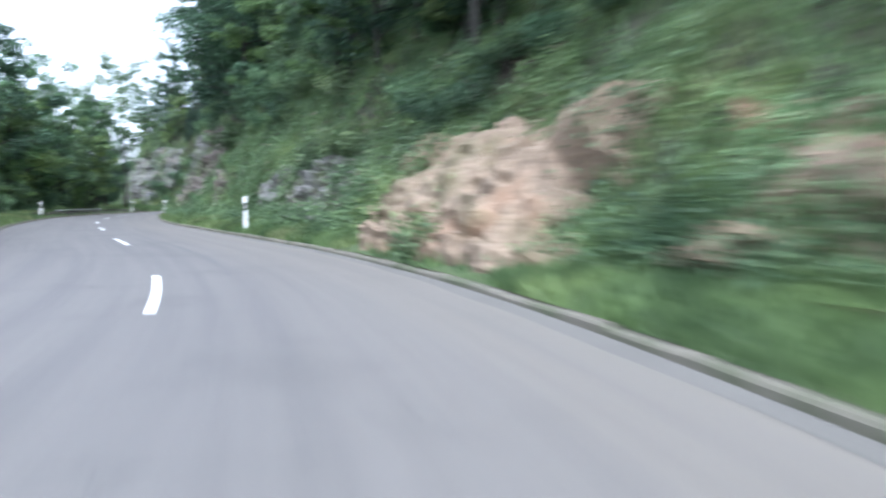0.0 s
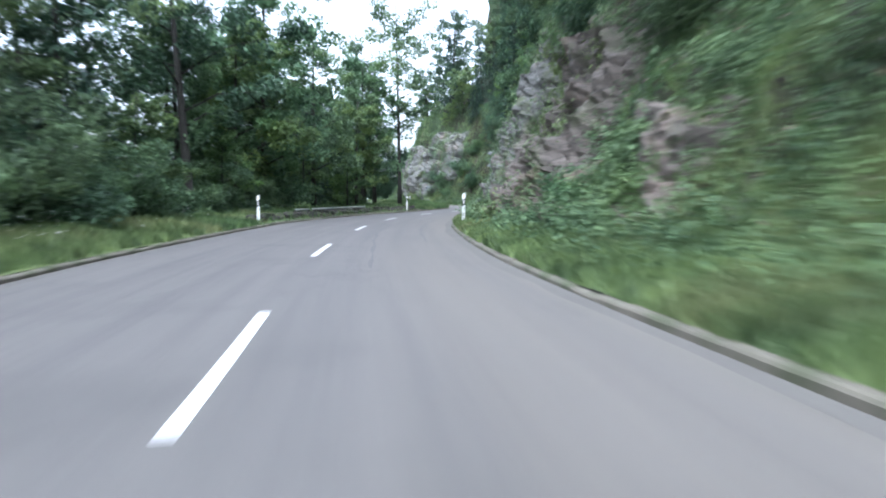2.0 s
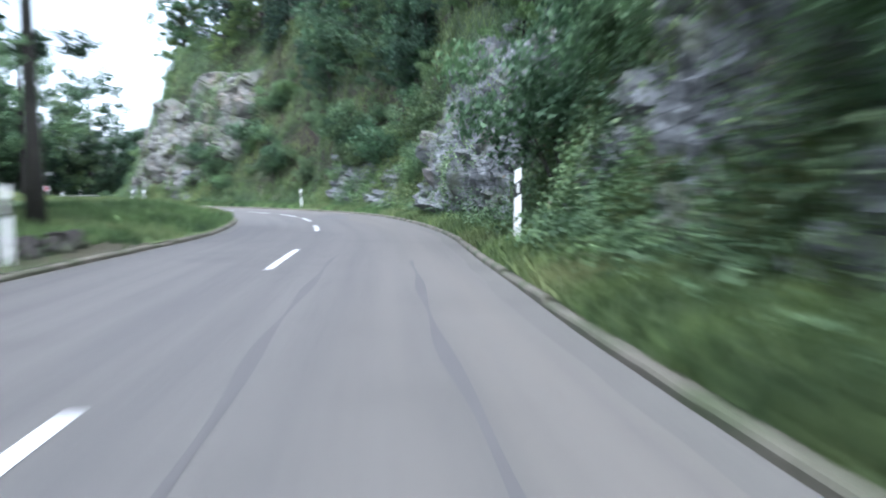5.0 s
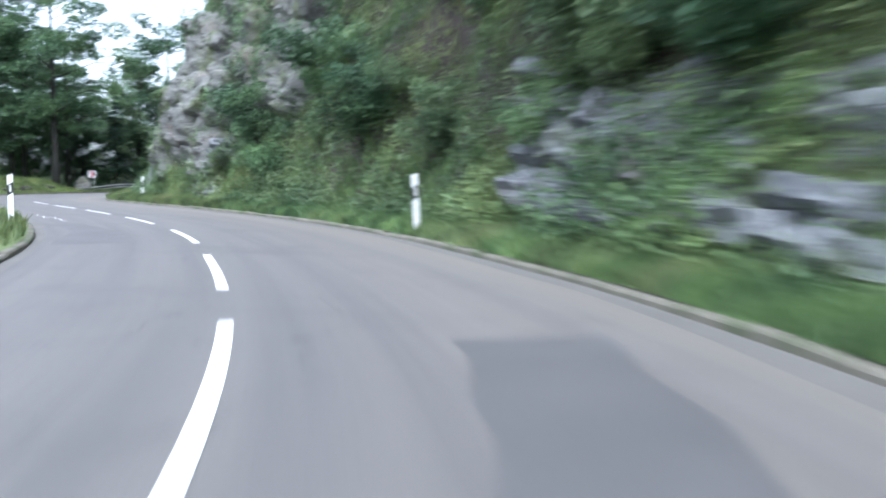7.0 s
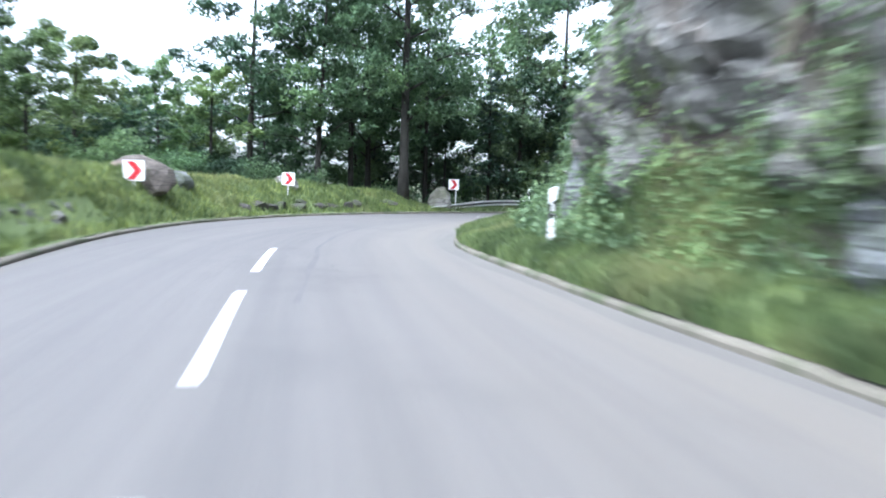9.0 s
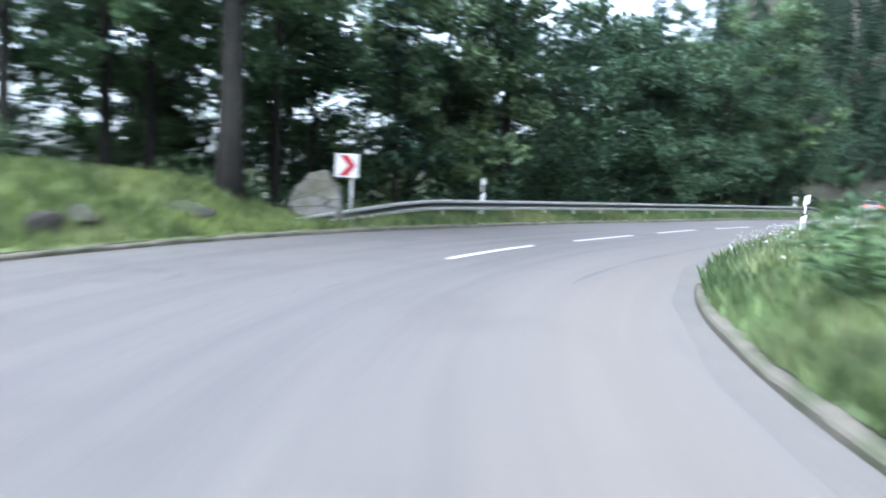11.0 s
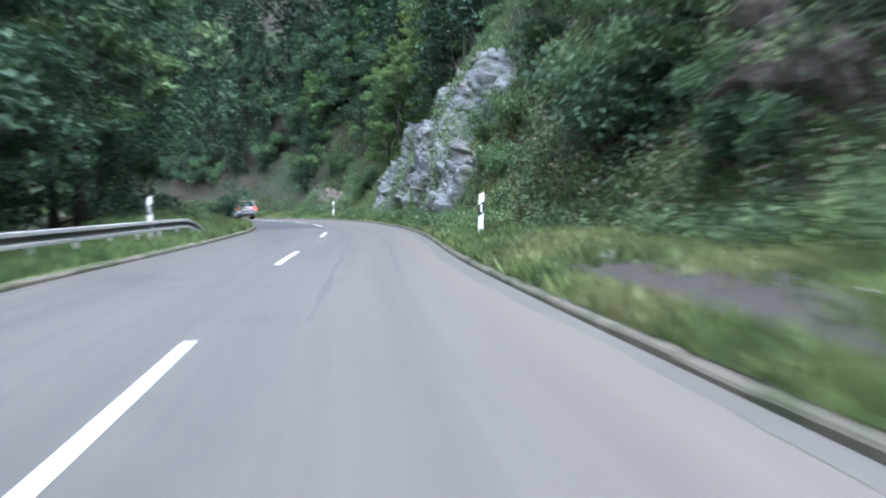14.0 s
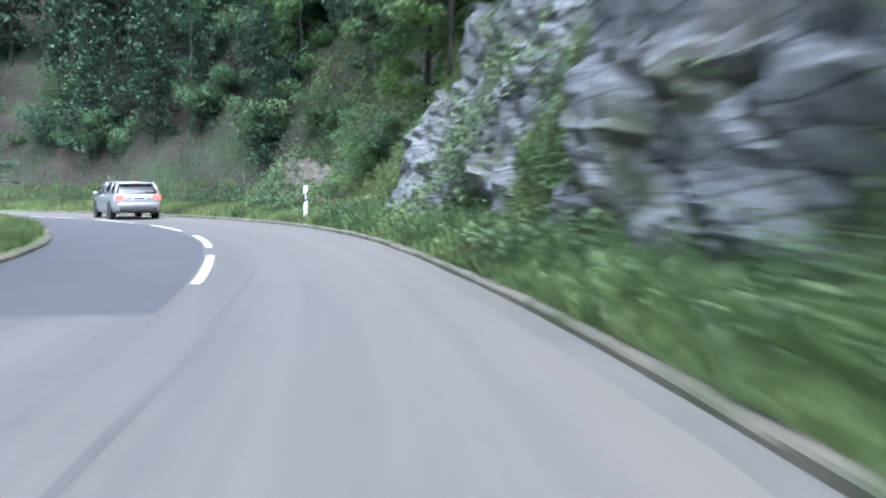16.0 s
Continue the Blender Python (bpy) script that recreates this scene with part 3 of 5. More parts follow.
# ---- rocks ----
def cells(u, v, w, h, seed):
    """Irregular blocks: for each place the block's own random number, its tilt and the distance to its edge."""
    best = np.full(u.shape, 1e9)
    second = best.copy()
    val, tilt = np.zeros(u.shape), np.zeros(u.shape)
    iu, iv = np.floor(u / w).astype(np.int64), np.floor(v / h).astype(np.int64)
    for di in (-1, 0, 1):
        for dj in (-1, 0, 1):
            a, b = iu + di, iv + dj
            cu = (a + 0.15 + 0.7 * hashed(a, b, a * 0 + 1, seed)) * w
            cv = (b + 0.15 + 0.7 * hashed(a, b, a * 0 + 2, seed)) * h
            q = ((u - cu) / w) ** 2 + ((v - cv) / h) ** 2
            near = q < best
            second = np.where(near, best, np.minimum(second, q))
            r1, r2, r3 = (hashed(a, b, a * 0 + k, seed) for k in (3, 4, 5))
            val = np.where(near, r1, val)
            tilt = np.where(near, (r2 - 0.5) * (u - cu) / w + (r3 - 0.3) * (v - cv) / h, tilt)
            best = np.where(near, q, best)
    return val, tilt, np.sqrt(second) - np.sqrt(best)


BARE = []


def on_bare(s, z):
    """Whether a place on the bank lies on a bare rock face (arrays)."""
    out = np.zeros(np.shape(s), bool)
    for a, b, lo, hi in BARE:
        out |= (s > a + 0.8) & (s < b - 0.8) & (z > lo) & (z < hi - 0.3)
    return out


def outcrop(label, s0, s1, z0, z1, proud, mat, seed, slant=0.25, block=(1.7, 0.9), bare=0.0, relief=0.8, group="rock faces beside the road"):
    """A face of broken, layered rock standing out of the bank between two lengths and two heights."""
    step = 0.11
    if bare >= 0.5:
        BARE.append((s0, s1, z0, z1))
    ns, nz = int((s1 - s0) / step), int((z1 - z0 + 1.6) / step)
    sv, zv = np.linspace(s0, s1, ns), np.linspace(z0 - 0.8, z1 + 0.8, nz)
    S, Z = np.meshgrid(sv, zv, indexing="ij")
    v, h, r = verge_width(S), bank_height(S), bank_run(S)
    D = v + np.clip((Z - 0.4) / h, -0.05, 1) * r + np.clip(Z - 0.4 - h, 0, None) / 0.72
    x, y, z = right_ground(S, D)
    z = z + np.minimum(Z - 0.4 + 0.05 * h, 0)
    U, V = S + slant * Z, Z - slant * 0.6 * S
    warp = rough_noise(S, Z, S * 0, 0.8, seed + 1)
    b1, t1, e1 = cells(U + warp, V + 0.5 * warp, block[0], block[1], seed)
    b2, t2, e2 = cells(U + 0.5 * warp, V + 0.3 * warp, block[0] * 0.45, block[1] * 0.42, seed + 7)
    b3, t3, e3 = cells(U + 0.3 * warp, V, block[0] * 0.2, block[1] * 0.2, seed + 9)
    big = rough_noise(S, Z, S * 0, 0.28, seed + 3)
    mid = rough_noise(S, Z, S * 0, 0.75, seed + 5)
    edge = np.minimum(np.minimum(S - s0, s1 - S) / (0.2 * (s1 - s0)), np.minimum(Z - z0 + 0.8, z1 + 0.8 - Z) / (0.3 * (z1 - z0)))
    env = np.clip(edge + (big - 0.5) * (2.4 - 1.4 * bare) + (mid - 0.58 + 0.2 * bare) * 2.2, -0.6, 1)
    strata = (V / block[1] * 1.7 + 2.2 * warp) % 1.0
    fine_n = rough_noise(S, Z * 1.6, S * 0, 1.6, seed + 21, 3) - 0.5
    form = (b1 - 0.5) * 0.66 + t1 * 0.72 + (b2 - 0.5) * 0.20 + t2 * 0.24 + (b3 - 0.5) * 0.03 + t3 * 0.03 + 0.10 * strata - 0.05 - 0.26 * (e1 < 0.06) - 0.10 * (e2 < 0.07) + 0.03 * fine_n
    push = proud * env + np.where(env > 0.0, 1, 0.3) * form * relief * min(1.0, proud + 0.35) - 0.22
    k = np.clip(edge / 0.28, 0, 1)
    k = k * k * (3 - 2 * k)
    push = push * k - 0.45 * (1 - k)
    hd = np.interp(S, SS, HEAD)
    steep = np.arctan2(h, r)
    x, y, z = x - push * np.cos(hd) * np.sin(steep), y - push * np.sin(hd) * np.sin(steep), z + push * np.cos(steep) * 0.8
    rock = tagged(new("rock_outcrop"), label, "rock", group)
    ids = np.unique(b1, return_inverse=True)[1].reshape(b1.shape)[:-1, :-1].ravel()
    a = (np.arange(ns - 1)[:, None] * nz + np.arange(nz - 1)[None, :]).ravel()
    quads = np.stack([a, a + 1, a + nz + 1, a + nz], 1)
    places = np.stack([x, y, z], -1).reshape(-1, 3)
    cell = ids.reshape(ns - 1, nz - 1)
    lab = np.arange(cell.size).reshape(cell.shape)
    same_i, same_j = cell[1:] == cell[:-1], cell[:, 1:] == cell[:, :-1]
    while True:
        was = lab.copy()
        for lo, hi, same in ((lab[:-1], lab[1:], same_i), (lab[:, :-1], lab[:, 1:], same_j)):
            low = np.minimum(lo, hi)
            lo[same] = low[same]
            hi[same] = low[same]
        if (was == lab).all():
            break
    for q, count in zip(*np.unique(lab, return_counts=True)):
        if count < 14:
            at = np.argwhere(lab == q)[0]
            lab[lab == q] = lab[at[0], at[1] - 1] if at[1] else lab[at[0] - 1, at[1]] if at[0] else q
    ids = lab.ravel()
    for q in np.unique(ids):
        own, idx = np.unique(quads[ids == q], return_inverse=True)
        me = bpy.data.meshes.new("rock_block")
        me.vertices.add(len(own))
        me.vertices.foreach_set("co", places[own].astype(np.float32).ravel())
        fill_faces(me, idx.reshape(-1, 4))
        me.materials.append(mat)
        me.shade_smooth()
        me.set_sharp_from_angle(angle=radians(24))
        new("rock_block", me).parent = rock
    # plants rooted in the cracks and hanging over the ledges
    rg = np.random.default_rng(seed)
    i, j = rg.integers(0, ns, 20000), rg.integers(0, nz, 20000)
    ledge = rough_noise(S[i, j], Z[i, j] * 1.3, S[i, j] * 0, 0.5, seed + 31) + rg.uniform(-0.06, 0.06, 20000)
    i, j = i[ledge > 0.52 + 0.14 * bare], j[ledge > 0.52 + 0.14 * bare]
    tuft = np.stack([x[i, j] - 0.1 * np.cos(hd[i, j]), y[i, j] - 0.1 * np.sin(hd[i, j]), z[i, j] + 0.05], 1) + rg.normal(0, 0.13, (len(i), 3))
    tagged(new("hanging_plants", leaf_mesh("hanging_plants", tuft, 0.085, rg, M_HERB, simple=True)), "leafy plants hanging from cracks in the rock", "undergrowth", kind="stuff")
    return rock


outcrop("pale sandy ledge low in the bank", 54.0, 59.6, 0.5, 1.7, 0.45, M_SAND, 10, 0.1, (2.0, 0.5), 0.4)
outcrop("sandy orange-brown broken rock in the bank", 60.0, 69.2, -0.7, 2.2, 0.9, M_SAND, 11, 0.4, (0.9, 0.5), 1.0, 0.5)
outcrop("grey slabby rock ledges under hanging grass", 72.0, 84.5, 0.7, 1.9, 0.6, M_PALE, 12, 0.15, (2.4, 0.4), 0.9)
outcrop("small grey rocks showing through the bank", 94, 98.5, 0.8, 2.2, 0.45, M_BROWN, 13, 0.3, (1.5, 0.5), 0.3)
outcrop("brown-grey broken rock face high in the bank", 100.2, 111.5, 0.6, 6.2, 0.8, M_BROWN, 14, 0.35, (1.5, 0.7), 0.55, 1.0)
outcrop("dark layered rock standing in roadside weeds", 125.6, 132.4, 0.3, 3.2, 0.75, M_ROCK, 26, 0.3, (1.7, 0.4), 0.85)
outcrop("tall dark grey layered cliff beside the road", 112, 128, 1.2, 8.5, 0.9, M_PALE, 15, 0.3, (1.8, 0.7), 0.5)
outcrop("low grey rock face among bushes", 136, 152, 1.0, 5.5, 0.6, M_ROCK, 16, 0.3, (1.7, 0.6))
outcrop("grey rock face with hanging plants", 153, 171.5, 0.3, 7.0, 1.1, M_ROCK, 17, 0.2, (2.6, 1.2), 0.6)
outcrop("low grey rock ledge beside the verge", 173.5, 184, 0.5, 2.8, 0.6, M_ROCK, 18, 0.2, (1.7, 0.5), 0.35)
outcrop("pale grey weathered rock high above green ledges", 196.5, 207.5, 4.2, 10.5, 0.95, M_PALE, 19, 0.4, (2.2, 1.3), 0.5)
outcrop("small broken grey rock at the cliff's foot", 202.0, 206.5, 0.5, 2.6, 0.6, M_ROCK, 25, 0.3, (1.2, 0.5), 0.5)
outcrop("pale cliff spur where the road turns", 202.5, 217, 1.6, 9.0, 0.9, M_PALE, 20, 0.35, (2.2, 1.5), 0.5)
outcrop("pinkish rock high among the trees", 265.5, 274, 2.4, 6.2, 0.7, M_BROWN, 21, 0.3, (1.7, 0.7), 0.6)
outcrop("bare grey cliff with sharp slabs", 288.6, 299.8, 0.6, 6.6, 0.95, M_SLATE, 22, 0.3, (2.4, 1.0), 0.6, 0.62)
outcrop("jagged grey rocks behind the verge", 300.8, 309.8, 0.8, 5.4, 0.9, M_ROCK, 23, 0.55, (1.5, 0.9), 0.55)
outcrop("small grey rocks at the foot of the wooded slope", 314, 321, 0.5, 1.8, 0.4, M_BROWN, 24, 0.25, (1.3, 0.5))


# ---- trees ----
def broad_tree(seed, height, crown, base, leaves, leaf, mat, label, lean=0.0, trunk=0.2):
    """A broadleaf tree: tapered bent trunk, limbs, and a crown of many leaves in uneven clumps."""
    rng = np.random.default_rng(seed)
    tree = tagged(new("tree"), label, "tree", "roadside trees")
    bm = bmesh.new()
    bend = rng.normal(0, 0.03, 2) * height
    spine = [Vector((bend[0] * (k / 8) ** 2 + lean * k / 8, bend[1] * (k / 8) ** 1.5, height * 0.93 * k / 8)) for k in range(9)]
    tube(bm, spine, [trunk * (1.35 if k == 0 else 1) * (1 - 0.85 * k / 8) for k in range(9)], 8)
    centres = []
    limbs = int(13 + height * 0.6)
    for k in range(limbs):
        f = base + (0.97 - base) * (k + rng.uniform(0, 0.8)) / limbs
        i = min(int(f * 8), 7)
        start = spine[i].lerp(spine[i + 1], f * 8 - i)
        ang = k * 2.4 + rng.uniform(-0.5, 0.5)
        width = crown * (0.45 + 0.75 * math.sin(math.pi * min(1, (f - base) / (1 - base) * 0.8 + 0.18))) * rng.uniform(0.6, 1.15)
        way = Vector((math.cos(ang), math.sin(ang), rng.uniform(0.05, 0.55)))
        p1 = start + way * width * 0.5 + Vector((0, 0, 0.1 * width))
        p2 = start + way * width
        tube(bm, [start, p1, p2], [trunk * 0.34 * (1.1 - f), trunk * 0.2 * (1.1 - f), 0.012], 5)
        for q in (0.4, 0.62, 0.84, 1.02):
            centres.append(np.array(start.lerp(p2, q)) + rng.normal(0, 0.28, 3) * width * 0.4)
    part("trunk", bm, M_BARK, tree, "dark grey-brown bark", True)
    centres = np.array(centres)
    pick = rng.integers(0, len(centres), leaves)
    rad = rng.uniform(0.5, 1.15, len(centres))[pick] * crown * 0.26
    d = rng.normal(size=(leaves, 3))
    d /= np.linalg.norm(d, axis=1)[:, None]
    pts = centres[pick] + d * (rad * rng.uniform(0.25, 1, leaves) ** 0.5)[:, None] * np.array([1, 1, 0.62])
    mesh_part("crown", leaf_mesh("crown", pts, leaf * 1.15, rng, mat, simple=True), tree, "loose green foliage")
    return tree


def conifer(seed, height, width, base, sprays, label, bark=M_BARK):
    """A spruce: straight trunk with whorls of drooping branches."""
    rng = np.random.default_rng(seed)
    tree = tagged(new("tree"), label, "tree", "roadside trees")
    bm = bmesh.new()
    tube(bm, [Vector((0, 0, height * k / 6)) for k in range(7)], [0.15 * (1 - 0.9 * k / 6) for k in range(7)], 7)
    pts = []
    whorls = int(height * (1 - base) / 0.55)
    for w in range(whorls):
        f = base + (1 - base) * w / whorls
        reach = width * (1 - f) ** 0.75 * rng.uniform(0.75, 1.1)
        for k in range(6):
            ang = rng.uniform(0, 6.28)
            tip = Vector((math.cos(ang), math.sin(ang), -0.28)) * reach
            start = Vector((0, 0, height * f))
            tube(bm, [start, start + tip], [0.03, 0.008], 3)
            n = max(4, int(sprays * reach / width))
            q = rng.uniform(0.12, 1.05, n)[:, None]
            side = np.array([-math.sin(ang), math.cos(ang), 0])
            pts.append(np.array(start) + np.array(tip) * q + side * rng.normal(0, 0.22, (n, 1)) * reach * (1.1 - q) + rng.normal(0, 0.09, (n, 3)))
    part("trunk", bm, bark, tree, "straight brown bark", True)
    mesh_part("crown", leaf_mesh("crown", np.vstack(pts), 0.24, rng, M_NEEDLE, 0.8, 2.0, simple=True), tree, "dark drooping needle branches")
    return tree


def shrub(seed, height, width, leaves, leaf, mat, label):
    rng = np.random.default_rng(seed)
    bush = tagged(new("bush"), label, "bush", "roadside bushes")
    bm = bmesh.new()
    ends = []
    for k in range(11):
        ang, out = k * 2.4, rng.uniform(0.2, 1.0) * width
        tip = Vector((math.cos(ang) * out, math.sin(ang) * out, height * rng.uniform(0.35, 0.95) * (1.15 - 0.5 * out / width)))
        tube(bm, [Vector((0, 0, -0.3)), tip * 0.5 + Vector((0, 0, 0.15 * height)), tip], [0.03, 0.018, 0.006], 4)
        ends += [np.array(tip), np.array(tip) * 0.62]
    part("branching", bm, M_BARK, bush, "thin brown stems")
    ends = np.array(ends)
    pick = rng.integers(0, len(ends), leaves)
    d = rng.normal(size=(leaves, 3))
    d /= np.linalg.norm(d, axis=1)[:, None]
    pts = ends[pick] + d * (rng.uniform(0.2, 1, leaves) ** 0.6)[:, None] * width * 0.36 * np.array([1, 1, 0.75])
    pts[:, 2] = np.maximum(pts[:, 2], 0.0)
    mesh_part("foliage", leaf_mesh("foliage", pts, leaf * 1.1, rng, mat, simple=True), bush)
    return bush


BROAD = [broad_tree(101, 15, 3.6, 0.18, 10500, 0.18, M_LEAF, "tall leafy deciduous tree at the wood's edge"),
         broad_tree(102, 18, 3.9, 0.28, 8600, 0.185, M_LEAF_SHADED, "tall deciduous tree with shade-darkened leaves and a visible trunk", trunk=0.26),
         broad_tree(103, 12, 3.2, 0.10, 10000, 0.168, M_LEAF_YOUNG, "dense young deciduous tree with low branches"),
         broad_tree(104, 20, 4.2, 0.35, 7200, 0.178, M_LEAF, "high open-crowned deciduous tree with sky showing through")]
SPRUCE = [conifer(111, 19, 3.0, 0.1, 36, "tall dark green spruce"), conifer(112, 16, 2.6, 0.28, 32, "slim spruce with bare lower trunk")]
TALL_SPRUCE = conifer(113, 22, 2.5, 0.46, 34, "tall spruce with a long bare pale trunk", M_BARK_PALE)
BEECH = broad_tree(105, 16, 4.8, 0.06, 12500, 0.172, M_LEAF_SHADED, "broad tree with shade-darkened leaves and branches hanging to the ground", trunk=0.24)
SAPLING = shrub(124, 4.2, 1.7, 5600, 0.095, M_LEAF, "leafy young tree rooted in the bank")
SHRUB = [shrub(121, 2.2, 1.4, 2300, 0.095, M_LEAF, "bright green roadside bush"), shrub(122, 1.4, 1.1, 1700, 0.08, M_HERB, "low light green bush on the bank"), shrub(123, 3.2, 1.9, 3200, 0.11, M_LEAF_SHADED, "large dark green bush with shade in its leaf colour")]
used = set()


def plant(kind, x, y, z, size=1.0, turn=0.0, tilt=0.0):
    m = pose(x, y, z, tilt, 0, turn) @ Matrix.Diagonal((size, size, size, 1))
    if kind.name in used:
        ob = copy_thing(kind, pose(0, 0, 0))
    else:
        used.add(kind.name)
        ob = kind
    ob.matrix_basis = m
    return ob


rng = np.random.default_rng(31)


def on_left(kind, s, d, size, sink=0.2):
    x, y, z = (float(v) for v in left_ground(s, d))
    plant(kind, x, y, z - sink, size, rng.uniform(0, 360), rng.normal(0, 1.5))


def on_right(kind, s, d, size, sink=0.3):
    x, y, z = (float(v) for v in right_ground(s, d))
    if on_bare(np.array([s]), np.array([z]))[0]:
        return
    plant(kind, x, y, z - sink, size, rng.uniform(0, 360), rng.normal(0, 2))


# the wood on the valley side: single trees at its edge, lower ones down the slope behind them
for s, d, size, kind in [(72, 6.0, 0.8, BROAD[0]), (78, 7.0, 0.85, BROAD[1]), (84, 6.5, 0.9, BROAD[3]), (91, 7.5, 0.9, BROAD[0]), (99, 7.5, 0.95, BROAD[3]), (103.5, 3.8, 1.3, SAPLING), (109, 5.2, 1.05, SPRUCE[1]), (114, 8.5, 1.0, BROAD[3]), (119.5, 4.4, 1.0, BROAD[1]), (127, 5.2, 1.05, BROAD[2]), (132, 6.8, 0.95, BROAD[0]), (129, 4.4, 1.05, BROAD[0]), (138, 4.4, 0.9, BROAD[0]), (141.5, 6.0, 0.55, SPRUCE[0])]:
    on_left(kind, s, d, size)
for s in np.arange(70, 166, 3.0):
    kind = SPRUCE[int(rng.integers(0, 2))] if rng.uniform() < 0.25 else BROAD[int(rng.choice([0, 1, 2]))]
    on_left(kind, s + rng.uniform(-1, 1), rng.uniform(10, 18), rng.uniform(0.55, 0.85))
for s in np.arange(73, 160, 6.5):
    on_left(BROAD[int(rng.choice([0, 1]))], s + rng.uniform(-1, 1), rng.uniform(7, 10.5), rng.uniform(0.72, 0.95))
for s in np.arange(165, 300, 4.0):
    open_stretch = s < 205
    bend = 205 <= s < 238
    for row, (lo, hi) in enumerate(((4.5, 8), (9, 14), (16, 24))):
        if rng.uniform() < (0.15, 0.1, 0.8 if s > 246 else 0.4)[row]:
            continue
        if open_stretch and row < 2 or bend and row < 1:
            continue
        if bend and row == 1:
            on_left(BROAD[2], s, rng.uniform(11, 16), rng.uniform(0.45, 0.7))
            on_left(SHRUB[2], s + 1, rng.uniform(8, 12), rng.uniform(0.9, 1.5))
            continue
        if 290 < s and row < 2:
            continue
        k = rng.uniform()
        kind = SPRUCE[int(rng.integers(0, 2))] if k < 0.3 else BROAD[int(rng.integers(0, 4))]
        on_left(kind, s + rng.uniform(-1.3, 1.3), rng.uniform(lo, hi), rng.uniform(0.75, 1.15) * (0.5 if bend else 0.6 if s < 252 and row == 2 else 1.0))
# the wood above the bank
for s in np.arange(56, 312, 3.3):
    for row, (lo, hi) in enumerate(((0.0, 2.0), (3.5, 7.5), (9, 17))):
        if rng.uniform() < ((0.6 if 250 < s < 284 else 0.2) if row == 0 else (0.75 if s < 150 else 0.45) if row == 1 else 1.0) or (283 < s < 303 and row == 0):
            continue
        if 226 < s < 252 and row == 0:
            continue
        k = rng.uniform()
        kind = SPRUCE[int(rng.integers(0, 2))] if k < (0.6 if s > 290 or 138 < s < 196 else 0.22) else BROAD[int(rng.integers(0, 3))]
        start = float(verge_width(s) + bank_run(s)) * float(tree_foot(s))
        on_right(kind, s + rng.uniform(-1.5, 1.5), start + rng.uniform(lo, hi), rng.uniform(0.55, 0.95) * (0.75 if row == 0 else 1.05))
# single trees that mark the bend
BIG = broad_tree(131, 21, 5.2, 0.22, 30000, 0.135, M_LEAF, "very large old tree with a thick dark trunk", trunk=0.3)
BIG.matrix_basis = pose(-91.4, 174.6, 0.3, 0, 0, 40)
for s, d, size, k in [(256, 8.0, 0.42, 0), (264, 9.5, 0.5, 0), (271, 9.0, 0.5, 2), (277, 8.0, 0.42, 0), (246, 11, 0.5, 2), (241, 12, 0.6, 0), (236, 12, 0.6, 2), (311.5, 3.6, 0.62, 2), (309, 7.2, 0.7, 0), (314, 6.0, 0.6, 2), (304, 8.5, 0.5, 2)]:
    on_right(BROAD[k], s, d, size)
for s, d, size, k in [(123, 6.5, 0.9, 0), (154, 3.0, 1.0, 3), (150, 5.0, 0.9, 0), (158, 6.5, 0.8, 1), (146, 4.2, 0.8, 2)]:
    on_left(BROAD[k], s, d, size)
for s, d, size, k in [(243.5, 4.6, 0.9, 0), (240.5, 5.4, 1.0, 2), (237, 6.5, 1.1, 0), (247, 6.2, 1.0, 2), (252, 5.2, 1.0, 0)]:
    on_right(SHRUB[k], s, d, size, 0.1)
for s in np.arange(312, 324, 1.5):
    on_right(SPRUCE[int(rng.integers(0, 2))] if rng.uniform() < 0.8 else BROAD[1], s, rng.uniform(3.5, 16), rng.uniform(0.65, 1.1))
# mostly the pale young tree, its lighter leaf colour imitating haze
for s in np.arange(210, 246, 1.5):
    on_left(BROAD[int(rng.choice([0, 2, 2]))], s, rng.uniform(13, 22), rng.uniform(0.55, 0.82))
for s in np.arange(211, 240, 2.4):
    on_left(SHRUB[2], s, rng.uniform(10, 13), rng.uniform(0.9, 1.4))
# light green young growth behind the mound of the bend
for s, d, size, kind in [(216, 9.0, 0.50, BROAD[2]), (219.5, 7.5, 0.46, BROAD[2]), (222.5, 9.0, 0.56, BROAD[2]), (225.5, 7.2, 0.46, BROAD[2]), (228.5, 8.4, 0.55, BROAD[2]), (231.5, 7.6, 0.50, BROAD[2]), (234.5, 8.6, 0.55, BROAD[2]),
                         (226.5, 5.0, 1.0, SHRUB[0]), (228.6, 4.6, 0.8, SHRUB[0]), (230.2, 5.2, 1.0, SHRUB[0]), (234.5, 5.4, 0.9, SHRUB[0]), (236.5, 4.6, 0.7, SHRUB[0]), (220.5, 5.8, 0.8, SHRUB[0])]:
    x, y, z = (float(v) for v in left_ground(s, d))
    plant(kind, x, y, z - 0.2, size, s * 37 % 360)
# trees beside the very large one, and a slim spruce before the mound
for x, y, size, kind in [(-95.2, 171.6, 0.95, BROAD[0]), (-98.2, 169.2, 0.85, BROAD[1]), (-96.5, 176.5, 1.0, BROAD[0])]:
    plant(kind, x, y, 0.2, size, rng.uniform(0, 360))
on_left(SPRUCE[1], 214, 6.5, 0.72)
for s in np.arange(112, 144, 2.6):
    on_right(BROAD[int(rng.integers(0, 3))], s, float(verge_width(s) + bank_run(s)) + rng.uniform(-0.6, 0.8), rng.uniform(0.35, 0.6))
